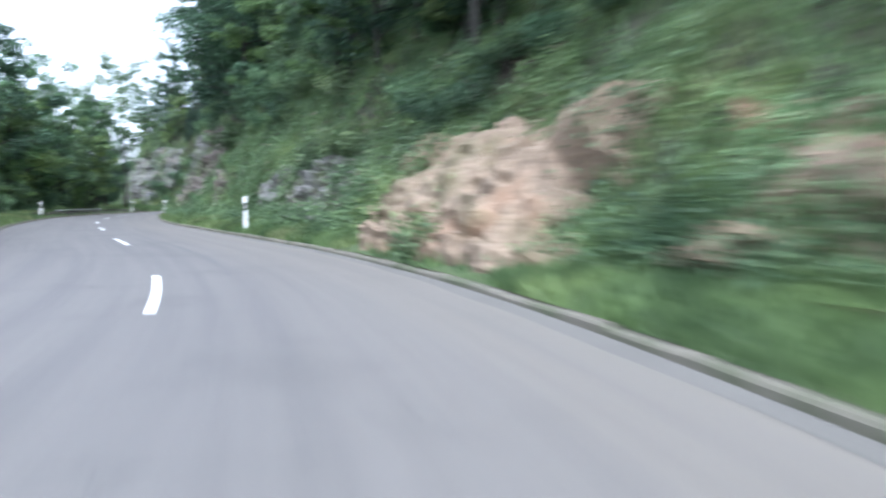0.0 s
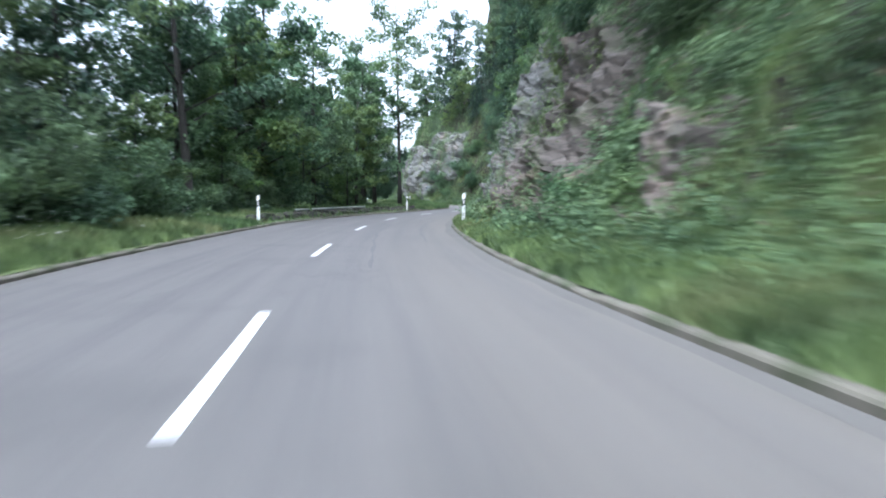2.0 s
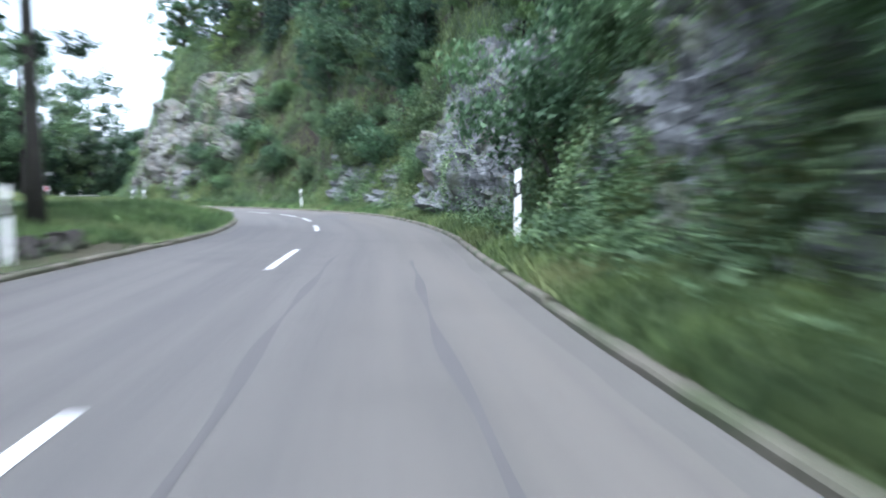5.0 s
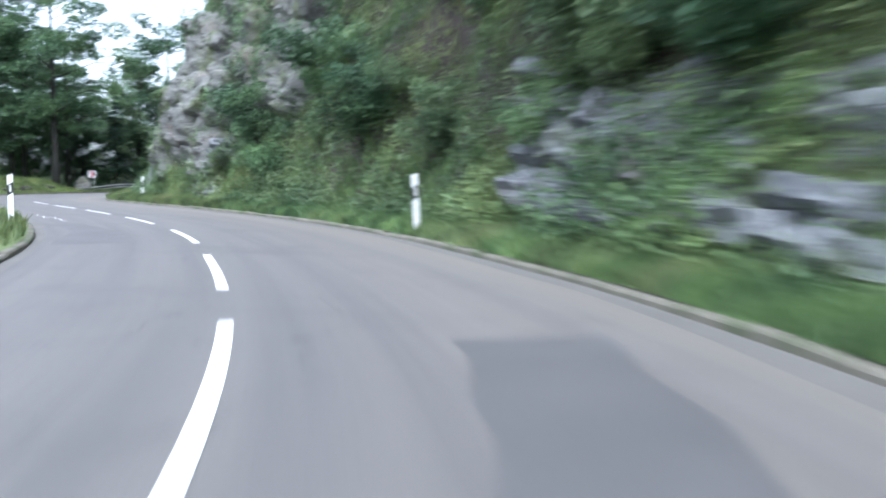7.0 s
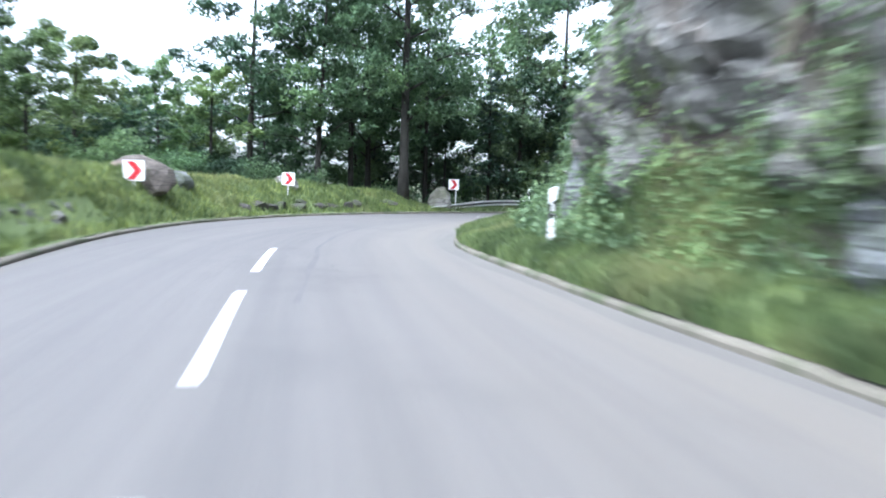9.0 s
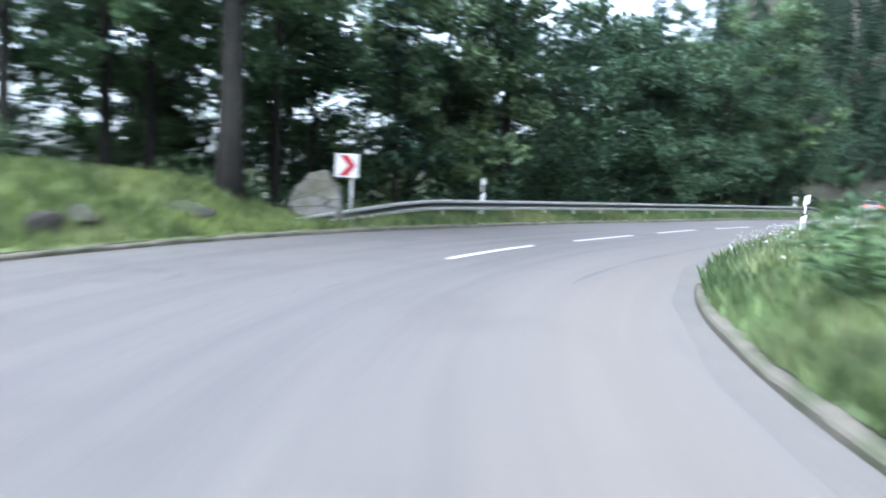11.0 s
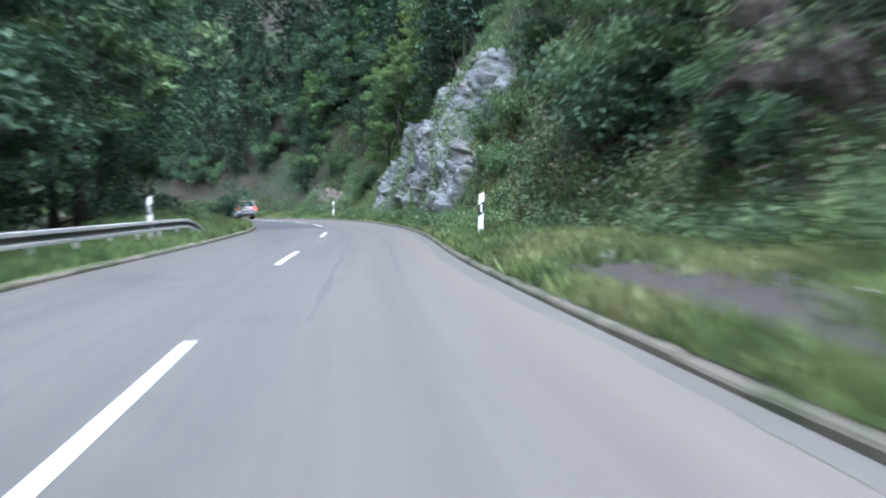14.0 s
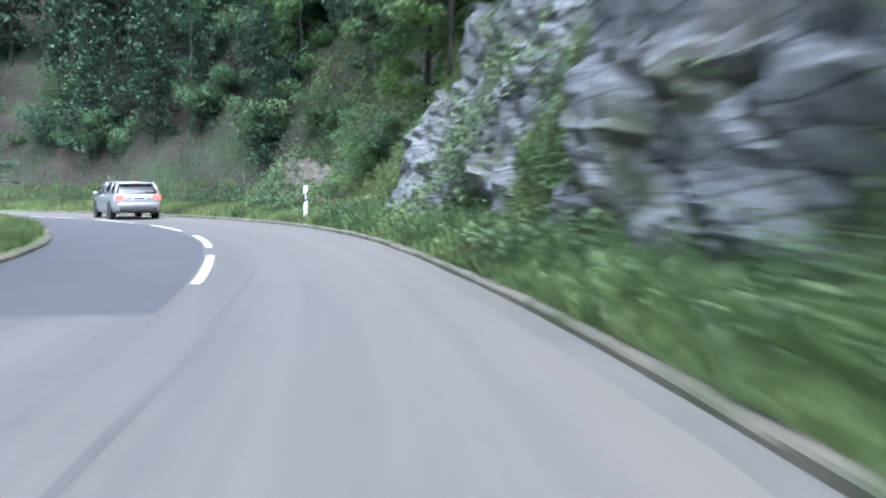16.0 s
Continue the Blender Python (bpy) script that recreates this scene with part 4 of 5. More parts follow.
for s in np.arange(84, 152, 3.8):
    on_left(SAPLING, s + rng.uniform(-1, 1), float(left_flat(s)) + rng.uniform(-0.6, 1.8), rng.uniform(0.6, 1.1))
for s in np.arange(294, 336, 2.4):
    on_left(SHRUB[int(rng.choice([1, 1, 2]))], s, rng.uniform(1.2, 6.5), rng.uniform(0.4, 0.8), 0.15)
for s, d, size, k in [(239, 11.5, 0.75, 0), (241, 15, 0.8, 1), (243.5, 10, 0.8, 0), (246, 14, 0.85, 0), (249, 10, 0.8, 1), (237, 15, 0.6, 0)]:
    on_left(BROAD[k], s, d, size)
for s in np.arange(311, 323, 1.3):
    on_right(BROAD[2] if rng.uniform() < 0.6 else SPRUCE[0], s, rng.uniform(4.0, 9.0), rng.uniform(0.4, 0.72))
for s in np.arange(249, 283, 3.2):
    on_left(BEECH, s + rng.uniform(-0.8, 0.8), rng.uniform(6.0, 8.5), rng.uniform(0.55, 0.72) if s < 264 else rng.uniform(0.75, 0.95), 0.3)
for s in np.arange(62, 132, 2.4):
    if 60 < s < 69 and rng.uniform() < 0.5:
        continue
    on_right(SHRUB[int(rng.choice([0, 0, 1, 2]))], s, float(verge_width(s)) + float(bank_run(s)) * rng.uniform(0.45, 1.05), rng.uniform(0.45, 0.95), 0.25)
for s, d, size in [(286, 6.8, 0.8), (290, 6.4, 0.8), (295, 6.0, 0.75), (300, 6.2, 0.8), (305, 6.8, 0.85), (310, 8.0, 0.8)]:
    on_left(BEECH, s, d, size, 0.3)
for s in np.arange(314, 326, 2.2):
    on_right(BEECH if rng.uniform() < 0.4 else SPRUCE[0], s, rng.uniform(6, 16), rng.uniform(0.5, 0.8))
# dark crowns leaning over the first bank, and bushes over its sandy face
for s, d, size in [(67.5, 5.4, 0.42), (70.5, 5.0, 0.48), (74, 5.6, 0.5), (78, 5.2, 0.5), (83, 5.0, 0.5)]:
    on_right(BEECH, s, d, size)
for s, d, size in [(61.5, 4.3, 0.6), (64, 4.2, 0.55), (66.5, 4.2, 0.6), (69.5, 3.2, 0.6)]:
    on_right(SHRUB[2], s, d, size)
# large trees over the cliff; their darkened leaf colour paints its deep shade
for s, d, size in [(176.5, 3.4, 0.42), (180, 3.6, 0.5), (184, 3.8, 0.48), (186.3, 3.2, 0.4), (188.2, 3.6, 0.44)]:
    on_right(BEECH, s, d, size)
# leafy trees low on the wooded slope
for s, d, size in [(316, 5.5, 0.5), (319.5, 7.0, 0.55), (324, 8.5, 0.55), (329, 7.5, 0.5), (333, 10, 0.6), (346, 7, 0.55), (351, 9, 0.6)]:
    on_right(BEECH, s, d, size)
for s in np.arange(322, 352, 1.6):
    on_right(SHRUB[int(rng.choice([0, 2]))], s, rng.uniform(3.0, 6.0) if 336 < s < 343 else rng.uniform(3.0, 11.0), rng.uniform(0.6, 1.0))
# bushes and young trees round the slabby cliff
for s, d, size in [(285.5, 3.6, 0.9), (287.0, 4.4, 0.9), (288.2, 5.2, 0.8), (290, 5.6, 0.8), (293, 5.8, 0.9), (296, 6.0, 0.9)]:
    on_right(SAPLING, s, d, size)
for s, d, size in [(291, 7.0, 0.45), (295, 7.0, 0.5), (299, 7.4, 0.5)]:
    on_right(BROAD[2], s, d, size)
on_right(SHRUB[1], 236.5, 2.4, 0.75, 0.1)
on_right(SHRUB[1], 239.0, 3.2, 0.9, 0.1)
# crowns reaching out over the road
for s, d, size in [(98.5, 4.6, 0.8), (104.5, 4.4, 0.9), (112, 5.0, 0.8)]:
    on_right(BEECH, s, d, size)
for s, d, size in [(100.6, 2.2, 0.7), (103.2, 1.8, 0.6), (106.2, 1.9, 0.55), (109.5, 1.8, 0.6)]:
    on_right(SHRUB[0], s, d, size)
on_right(SHRUB[1], 232.2, 1.3, 0.8, 0.1)
# young trees in front of the valley wood
for s, d, size in [(84, 4.0, 0.5), (94, 5.2, 0.5), (113, 4.4, 0.5), (123, 4.2, 0.45), (136, 4.4, 0.5), (143, 3.8, 0.4)]:
    on_left(BROAD[2], s, d, size)
# bushes at the wood's edge and on the bank
for s in np.arange(72, 290, 3.2):
    if 150 < s < 215 or s > 246:
        continue
    d = float(left_flat(s)) + rng.uniform(0.2, 2.0)
    on_left(SHRUB[int(rng.integers(0, 3))], s, d, rng.uniform(0.8, 1.5))
for s in np.arange(58, 312, 2.3):
    if 281 < s < 311 or 57 < s < 72:
        continue
    v, r = float(verge_width(s)), float(bank_run(s))
    on_right(SHRUB[int(rng.choice([0, 1, 1, 2]))], s, v + r * rng.uniform(0.15, 1.1), rng.uniform(0.45, 1.15), 0.2)

for s in list(np.arange(250, 278, 2.1)) + list(np.arange(136, 158, 2.4)) + list(np.arange(314, 340, 4.5)) + [88, 91, 95, 99, 108, 117, 179, 182, 188]:
    on_right(SAPLING, s + rng.uniform(-0.8, 0.8), float(verge_width(s)) + float(bank_run(s)) * rng.uniform(0.12, 0.75), rng.uniform(0.6, 1.15), 0.3)
for s in np.arange(157, 203, 1.9):
    k = rng.uniform()
    on_right(SPRUCE[int(rng.integers(0, 2))] if k < 0.6 else BROAD[2], s, float(verge_width(s)) + float(bank_run(s)) * rng.uniform(0.55, 1.3), rng.uniform(0.35, 0.62))
for s in np.arange(172, 201, 1.15):
    on_right(SAPLING if rng.uniform() < 0.65 else SHRUB[0], s, float(verge_width(s)) + float(bank_run(s)) * rng.uniform(0.08, 0.75), rng.uniform(0.55, 1.0), 0.3)
for s in np.arange(194, 224, 2.2):
    on_right(SPRUCE[int(rng.integers(0, 2))] if rng.uniform() < 0.6 else BROAD[1], s, rng.uniform(13, 36), rng.uniform(0.7, 1.0))
for s in np.arange(275.5, 288, 1.0):
    on_right(SAPLING if rng.uniform() < 0.4 else SHRUB[int(rng.integers(0, 2))], s, float(verge_width(s)) + float(bank_run(s)) * rng.uniform(0.2, 0.9), rng.uniform(0.5, 0.85), 0.3)
for s in np.arange(286.5, 306, 2.0):
    on_right(SAPLING if rng.uniform() < 0.5 else SHRUB[0], s, float(verge_width(s) + bank_run(s)) + rng.uniform(0.8, 3.0), rng.uniform(0.5, 0.8), 0.2)


def far_wood(label, spots):
    """Many trees too far off to count, joined into one mesh."""
    vs, fs, mats, base = [], [], [], 0
    slot = {M_BARK: 0, M_NEEDLE: 1, M_LEAF_SHADED: 2, M_BARK_PALE: 3}
    for kind, x, y, z, size in spots:
        m = np.array(pose(x, y, z, 0, 0, rng.uniform(0, 360)))
        for ob in kind.children:
            me = ob.data
            me.calc_loop_triangles()
            co, tri = np.empty(len(me.vertices) * 3, np.float32), np.empty(len(me.loop_triangles) * 3, np.int32)
            me.vertices.foreach_get("co", co)
            me.loop_triangles.foreach_get("vertices", tri)
            vs.append(co.reshape(-1, 3) * size @ m[:3, :3].T + m[:3, 3])
            fs.append(tri.reshape(-1, 3) + base)
            mats.append(np.full(len(tri) // 3, slot[me.materials[0]]))
            base += len(me.vertices)
    me = bpy.data.meshes.new("far_wood")
    me.vertices.add(base)
    me.vertices.foreach_set("co", np.vstack(vs).astype(np.float32).ravel())
    for m in slot:
        me.materials.append(m)
    fill_faces(me, np.vstack(fs))
    me.polygons.foreach_set("material_index", np.concatenate(mats).astype(np.int32))
    return tagged(new("far_wood", me), label, "wood", kind="stuff")


spots = []
for s in np.arange(314, 372, 0.55):
    d = rng.uniform(13, 42) if s < 336 else rng.uniform(4, 42)
    x, y, z = (float(v) for v in right_ground(s, d))
    spots.append((TALL_SPRUCE if s > 322 and rng.uniform() < 0.7 else SPRUCE[int(rng.integers(0, 2))] if rng.uniform() < 0.85 else BROAD[1], x, y, z - 0.4, rng.uniform(0.7, 1.15)))
for s in np.arange(315, 352, 0.7):
    d = rng.uniform(6, 19)
    x, y, z = (float(v) for v in right_ground(s, d))
    spots.append((TALL_SPRUCE if s > 322 and rng.uniform() < 0.55 else SPRUCE[int(rng.uniform() < 0.35)], x, y, z - 0.5, rng.uniform(0.6, 1.05)))
for s in np.arange(322, 356, 1.3):
    if 336 < s < 343:
        continue
    x, y, z = (float(v) for v in right_ground(s, rng.uniform(3.5, 8)))
    spots.append((SPRUCE[int(rng.uniform() < 0.3)], x, y, z - 0.4, rng.uniform(0.35, 0.75)))
far_wood("dense dark spruce wood on the slope ahead", spots)

# ---- low growth ----
rng = np.random.default_rng(55)


def growth(name, label, s0, s1, lo, hi, count, ground, size, mat, kind="leaf"):
    s = rng.uniform(s0, s1, count)
    d = rng.uniform(0, 1, count)
    a, b = lo(s), hi(s)
    d = a + (b - a) * d
    x, y, z = ground(s, d)
    thick = rough_noise(x, y, z, 0.35, 77)
    fine_clump = rough_noise(x, y, z, 1.3, 78, 2)
    keep = thick * 0.55 + fine_clump * 0.45 + rng.uniform(-0.12, 0.12, count) > (0.41 if kind == "leaf" else 0.34)
    if ground is right_ground:
        keep &= ~((np.abs(s - 261.2) < 0.33) & (d < 0.5)) & ~((np.abs(s - 133.0) < 0.7) & (d < 0.9))
        keep &= ~((s > 264.2) & (s < 270.8) & (d > 0.42) & (d < 0.3 + 2.0 * np.sin(np.clip((s - 264) / 7.0, 0, 1) * np.pi) ** 0.6 * (0.55 + 0.75 * rough_noise(x, y, x * 0, 0.9, 61)) * rng.uniform(0.35, 1.05, count)))
    else:
        keep &= ~((s > 116) & (s < 152) & (d < 0.75) & (rng.uniform(0, 1, count) < 0.9))
        keep &= ~((s > 206) & (s < 219) & (d > 0.35) & (d < 1.0) & (rng.uniform(0, 1, count) < 0.9))
    if ground is right_ground:
        keep &= ~(on_bare(s, z) & (rng.uniform(0, 1, count) < 0.88))
    pts = np.stack([x, y, z], 1)[keep]
    if kind == "leaf":
        tall = (np.clip(fine_clump[keep] - 0.38, 0.02, 1) * 1.5 + np.clip(rough_noise(x, y, z, 0.55, 41)[keep] - 0.33, 0.02, 1) * 1.7) * rng.uniform(0, 1, len(pts)) * np.where((s[keep] > 280) & (s[keep] < 312), np.where(d[keep] < 1.7, 0.8, 0.35), 1.0)
        hd = np.interp(s[keep], SS, HEAD)
        pts = pts + rng.normal(0, 0.1, pts.shape) + np.stack([-np.cos(hd) * tall * 0.5, -np.sin(hd) * tall * 0.5, tall * 0.75], 1)
        me = leaf_mesh(name, pts, size, rng, mat, simple=True)
    else:
        me = blade_mesh(name, pts, size, rng, mat)
    return tagged(new(name, me), label, "undergrowth" if kind == "leaf" else "grass", kind="stuff")


for s0 in range(50, 350, 30):
    # on the slope ahead the darkened leaves paint the shade under the wood
    growth("undergrowth", "low leafy plants covering the bank", s0, s0 + 30, lambda s: verge_width(s) * 0.75, lambda s: verge_width(s) + bank_run(s) * 1.35, (110000 if s0 < 140 else 150000) if s0 < 310 else 62000, right_ground, 0.064, M_HERB if s0 < 310 else M_LEAF_SHADED)
    growth("bank_grass", "long pale green grass hanging down the bank", s0, s0 + 30, lambda s: verge_width(s) * 0.9, lambda s: verge_width(s) + bank_run(s) * 1.3, (44000 if s0 < 140 else 30000 if s0 < 200 else 17000) if s0 < 310 else 2500, right_ground, 0.42, M_GRASS, "blade")
    growth("verge_grass", "green verge grass below the bank", s0, s0 + 30, lambda s: 0 * s - 0.03, lambda s: verge_width(s) * 1.2 + 0.3, 34000 if s0 < 200 or s0 > 260 else 70000, right_ground, 0.21, M_GRASS, "blade")
    growth("verge_grass", "green verge grass beside the wood", s0, s0 + 30, lambda s: 0 * s + 0.04, lambda s: np.minimum(left_flat(s), 6) + 0.6, 18000, left_ground, 0.26, M_GRASS, "blade")
growth("verge_grass", "bright green meadow grass on the mound, coloured as sunlit", 204, 242, lambda s: 0 * s + 0.04, lambda s: np.minimum(left_flat(s), 9), 60000, left_ground, 0.2, M_GRASS_SUNLIT, "blade")
growth("tall_grass", "tall pale grass in the flowering verge", 230, 258, lambda s: 0 * s + 0.35, lambda s: verge_width(s) + 1.0, 15000, right_ground, 0.34, M_STRAW, "blade")
growth("tall_grass", "tall weeds and grass below the cliff", 280, 312, lambda s: 0 * s + 0.3, lambda s: verge_width(s) + 0.5, 9000, right_ground, 0.5, M_GRASS, "blade")
growth("weeds", "leafy weeds below the cliff", 280, 314, lambda s: 0 * s + 0.25, lambda s: verge_width(s) + 0.6, 16000, right_ground, 0.07, M_HERB)
growth("weeds", "leafy weeds below the bank", 70, 206, lambda s: 0 * s + 0.5, lambda s: verge_width(s) + 0.6, 44000, right_ground, 0.07, M_HERB)
growth("dry_plants", "brown withered plants and twigs on the bank", 262, 292, lambda s: verge_width(s) * 1.0, lambda s: verge_width(s) + bank_run(s), 16000, right_ground, 0.09, M_DRY)
growth("dry_plants", "brown withered plants and twigs on the bank", 64, 160, lambda s: verge_width(s), lambda s: verge_width(s) + bank_run(s), 9000, right_ground, 0.09, M_DRY)

# ---- roadside furniture ----
M_WHITE = two_scale("white_plastic", (0.66, 0.67, 0.66), (0.82, 0.82, 0.81), 2.0, 30, 0.5, 0.1, 0.002, extra=(5.0, 0.6, 0.75, (0.45, 0.45, 0.40)))
M_BLACK = two_scale("black_plastic", (0.012, 0.012, 0.013), (0.03, 0.03, 0.03), 4.0, 40, 0.5, 0.1, 0.002)
M_STEEL = two_scale("galvanised_steel", (0.58, 0.58, 0.58), (0.78, 0.78, 0.78), 0.9, 14, 0.45, 0.1, 0.003, extra=(1.8, 0.58, 0.75, (0.24, 0.23, 0.20)), metal=0.2)
M_RED = two_scale("sign_red", (0.42, 0.012, 0.02), (0.52, 0.02, 0.03), 3, 30, 0.4, 0.05, 0.001)
M_SIGN = two_scale("sign_white", (0.74, 0.74, 0.74), (0.84, 0.84, 0.84), 3, 30, 0.4, 0.05, 0.001)
M_CONCRETE = two_scale("concrete", (0.12, 0.12, 0.11), (0.22, 0.22, 0.205), 1.2, 22, 0.9, 0.4, 0.006, extra=(2.0, 0.6, 0.75, (0.16, 0.17, 0.12)))
M_REFLECT, _n, _l, _b = material("reflector", 0.2)
_b.inputs["Base Color"].default_value = (0.6, 0.6, 0.58, 1)


def delineator():
    """A white roadside post with a slanting black band and a reflector, rounded to the back."""
    post = tagged(new("delineator_post"), "white plastic roadside post with slanted black band", "road post", "roadside posts")

    def shell(z0, z1, tilt, grow):
        bm = bmesh.new()
        ring = [(-0.06, -0.01), (-0.055, -0.035), (0.055, -0.035), (0.06, -0.01), (0.035, 0.055), (0.0, 0.07), (-0.035, 0.055)]
        rows = [[bm.verts.new((x * grow, y * grow, z + tilt * x)) for x, y in ring] for z in (z0, z1)]
        for k in range(len(ring)):
            bm.faces.new((rows[0][k], rows[0][(k + 1) % 7], rows[1][(k + 1) % 7], rows[1][k]))
        bm.faces.new(rows[1])
        bm.faces.new(list(reversed(rows[0])))
        bmesh.ops.recalc_face_normals(bm, faces=bm.faces)
        return bm
    part("lower_body", shell(-0.35, 0.62, 0.0, 1.0), M_WHITE, post)
    part("band", shell(0.56, 0.80, 0.7, 1.03), M_BLACK, post, "black band")
    part("head", shell(0.74, 1.0, 0.5, 1.0), M_WHITE, post)
    bm = bmesh.new()
    box(bm, 0, -0.038, 0.69, 0.045, 0.012, 0.16, 0.004)
    part("reflector", bm, M_REFLECT, post, "pale reflector")
    return post


first = delineator()
made_posts = 0
for s, lat, low, size in [(78.6, 4.2, 0.25, 1.1), (113.2, 3.98, 0.25, 1.0), (149.5, 4.2, 0.5, 1.0), (185.2, 4.35, 0.22, 1.0), (212.2, 4.6, 0.2, 1.0), (247.5, 4.4, 0.22, 1.0), (279.0, 4.4, 0.2, 1.05), (313.3, 4.2, 0.15, 1.0), (116.5, -4.75, 0.2, 1.0), (147.5, -3.8, 0.2, 1.0), (206.8, -3.52, 0.06, 0.97), (192.6, -3.3, 0.2, 1.0), (249.2, -5.35, 0.35, 1.0), (282.0, -4.25, 0.3, 1.0), (323.5, -3.7, 0.3, 1.0)]:
    p = point(s, lat, low)
    m = pose(p.x, p.y, p.z, rng.normal(0, 1.5), 5 if s == 247.5 else rng.normal(0, 1.5), heading(s) + rng.normal(0, 4)) @ Matrix.Diagonal((size, size, size, 1))
    if made_posts:
        copy_thing(first, m)
    else:
        first.matrix_basis = m
    made_posts += 1


# dark tone for the beam's groove: painted shade along with dirt
M_GROOVE = two_scale("rail_groove_shade", (0.045, 0.045, 0.043), (0.10, 0.10, 0.095), 1.2, 20, 0.8, 0.2, 0.003)


def guardrail(label, s0, s1, lat, top, ends, mat=M_STEEL):
    """A steel crash barrier: folded beam in lengths, on posts; its ends dip into the grass."""
    rail = tagged(new("guardrail"), label, "guardrail", "crash barriers")

    def level(s):
        a = min(1.0, max(0.0, (s - s0) / 9.0)) if ends[0] else 1.0
        b = min(1.0, max(0.0, (s1 - s) / 5.0)) if ends[1] else 1.0
        k = min(a, b)
        return 0.12 + (top - 0.12) * k * k * (3 - 2 * k)
    prof = [(0.045, 0.0), (0.0, -0.02), (0.0, -0.085), (0.075, -0.13), (0.075, -0.18), (0.0, -0.225), (0.0, -0.29), (0.045, -0.31)]
    sv = s0
    while sv < s1 - 0.5:
        end = min(sv + 4.0, s1)
        bm = bmesh.new()
        rows = []
        for q in np.linspace(sv, end + 0.05, 5):
            z = level(q)
            squash = 0.45 + 0.55 * min(1, (z - 0.1) / 0.5)
            rows.append([bm.verts.new(point(q, lat(q) - x, z + dz * squash)) for x, dz in prof])
        for lo, hi in zip(rows, rows[1:]):
            for k in range(len(prof) - 1):
                bm.faces.new((lo[k], lo[k + 1], hi[k + 1], hi[k]))
        bmesh.ops.solidify(bm, geom=bm.faces[:], thickness=0.006)
        part("beam", bm, mat, rail)
        # strip that lays the groove's shade and dirt on as a dark colour
        bm = bmesh.new()
        rows = []
        for q in np.linspace(sv, end + 0.05, 5):
            z = level(q)
            squash = 0.45 + 0.55 * min(1, (z - 0.1) / 0.5)
            rows.append([bm.verts.new(point(q, lat(q) - x, z + dz * squash)) for x, dz in ((0.012, -0.098), (0.064, -0.132), (0.064, -0.182), (0.012, -0.214))])
        for lo, hi in zip(rows, rows[1:]):
            for k in range(3):
                bm.faces.new((lo[k], lo[k + 1], hi[k + 1], hi[k]))
        part("beam_groove", bm, M_GROOVE, rail, "beam groove darkened with painted shade and dirt")
        sv += 4.0
    sv = s0 + 1.0
    while sv < s1:
        z = level(sv)
        bm = bmesh.new()
        c = point(sv, lat(sv) - 0.14)
        box(bm, 0, 0, 0, 0.1, 0.055, z + 0.4, 0.004)
        bmesh.ops.transform(bm, matrix=pose(c.x, c.y, (z - 0.46) / 2, 0, 0, heading(sv)), verts=bm.verts)
        part("post", bm, mat, rail, "dull steel post")
        sv += 2.0
    return rail


guardrail("long galvanised steel crash barrier round the bend", 238.0, 290.5, lambda s: -float(left_half(s)) - 0.95, 0.75, (1, 1))
guardrail("low pale crash barrier end sinking into roadside grass", 68.0, 98.0, lambda s: -float(left_half(s)) - 1.75, 0.52, (0, 1))
guardrail("short pale barrier rail above a stony bank", 125.0, 139.5, lambda s: -float(left_half(s)) - 1.15, 0.58, (0, 0))


def chevron_sign(x, y, low, turn, post_side=0.0):
    """A square white panel with one red arrowhead, on a thin steel post."""
    sign = tagged(new("chevron_sign"), "white square bend sign with a red arrow", "road sign", "bend signs")
    bm = bmesh.new()
    box(bm, 0, 0, 1.0, 0.55, 0.02, 0.55, 0.006)
    part("panel", bm, M_SIGN, sign, "white panel")
    bm = bmesh.new()
    pts = [(-0.17, 0.24), (0.02, 0.24), (0.21, 0.0), (0.02, -0.24), (-0.17, -0.24), (0.02, 0.0)]
    for yy in (-0.016, -0.011):
        for idx in ((0, 1, 2, 5), (5, 2, 3, 4)):
            f = [bm.verts.new((pts[k][0], yy, 1.0 + pts[k][1])) for k in idx]
            bm.faces.new(f if yy < -0.014 else list(reversed(f)))
    part("arrow", bm, M_RED, sign, "red arrowhead")
    bm = bmesh.new()
    tube(bm, [Vector((post_side, 0.045, -0.4)), Vector((post_side, 0.045, 1.22))], [0.03, 0.03], 8)
    part("post", bm, M_STEEL, sign, "grey steel post")
    sign.matrix_basis = pose(x, y, low, 0, rng.normal(0, 1.5), turn)
    return sign


p = point(222.5, -5.79)
chevron_sign(p.x, p.y, 0.44, 52).scale = (1.1, 1.1, 1.1)
p = point(232.1, -6.0)
chevron_sign(p.x, p.y, 0.53, 46)
p = point(243.1, -5.78)
chevron_sign(p.x, p.y, 0.48, 30, 0.12).scale = (1.1, 1.1, 1.1)


# ---- loose stones ----
M_WALL = two_scale("field_stone", (0.050, 0.049, 0.045), (0.150, 0.145, 0.135), 1.5, 9.0, 0.9, 0.7, 0.03, extra=(1.1, 0.5, 0.65, (0.055, 0.075, 0.030)))


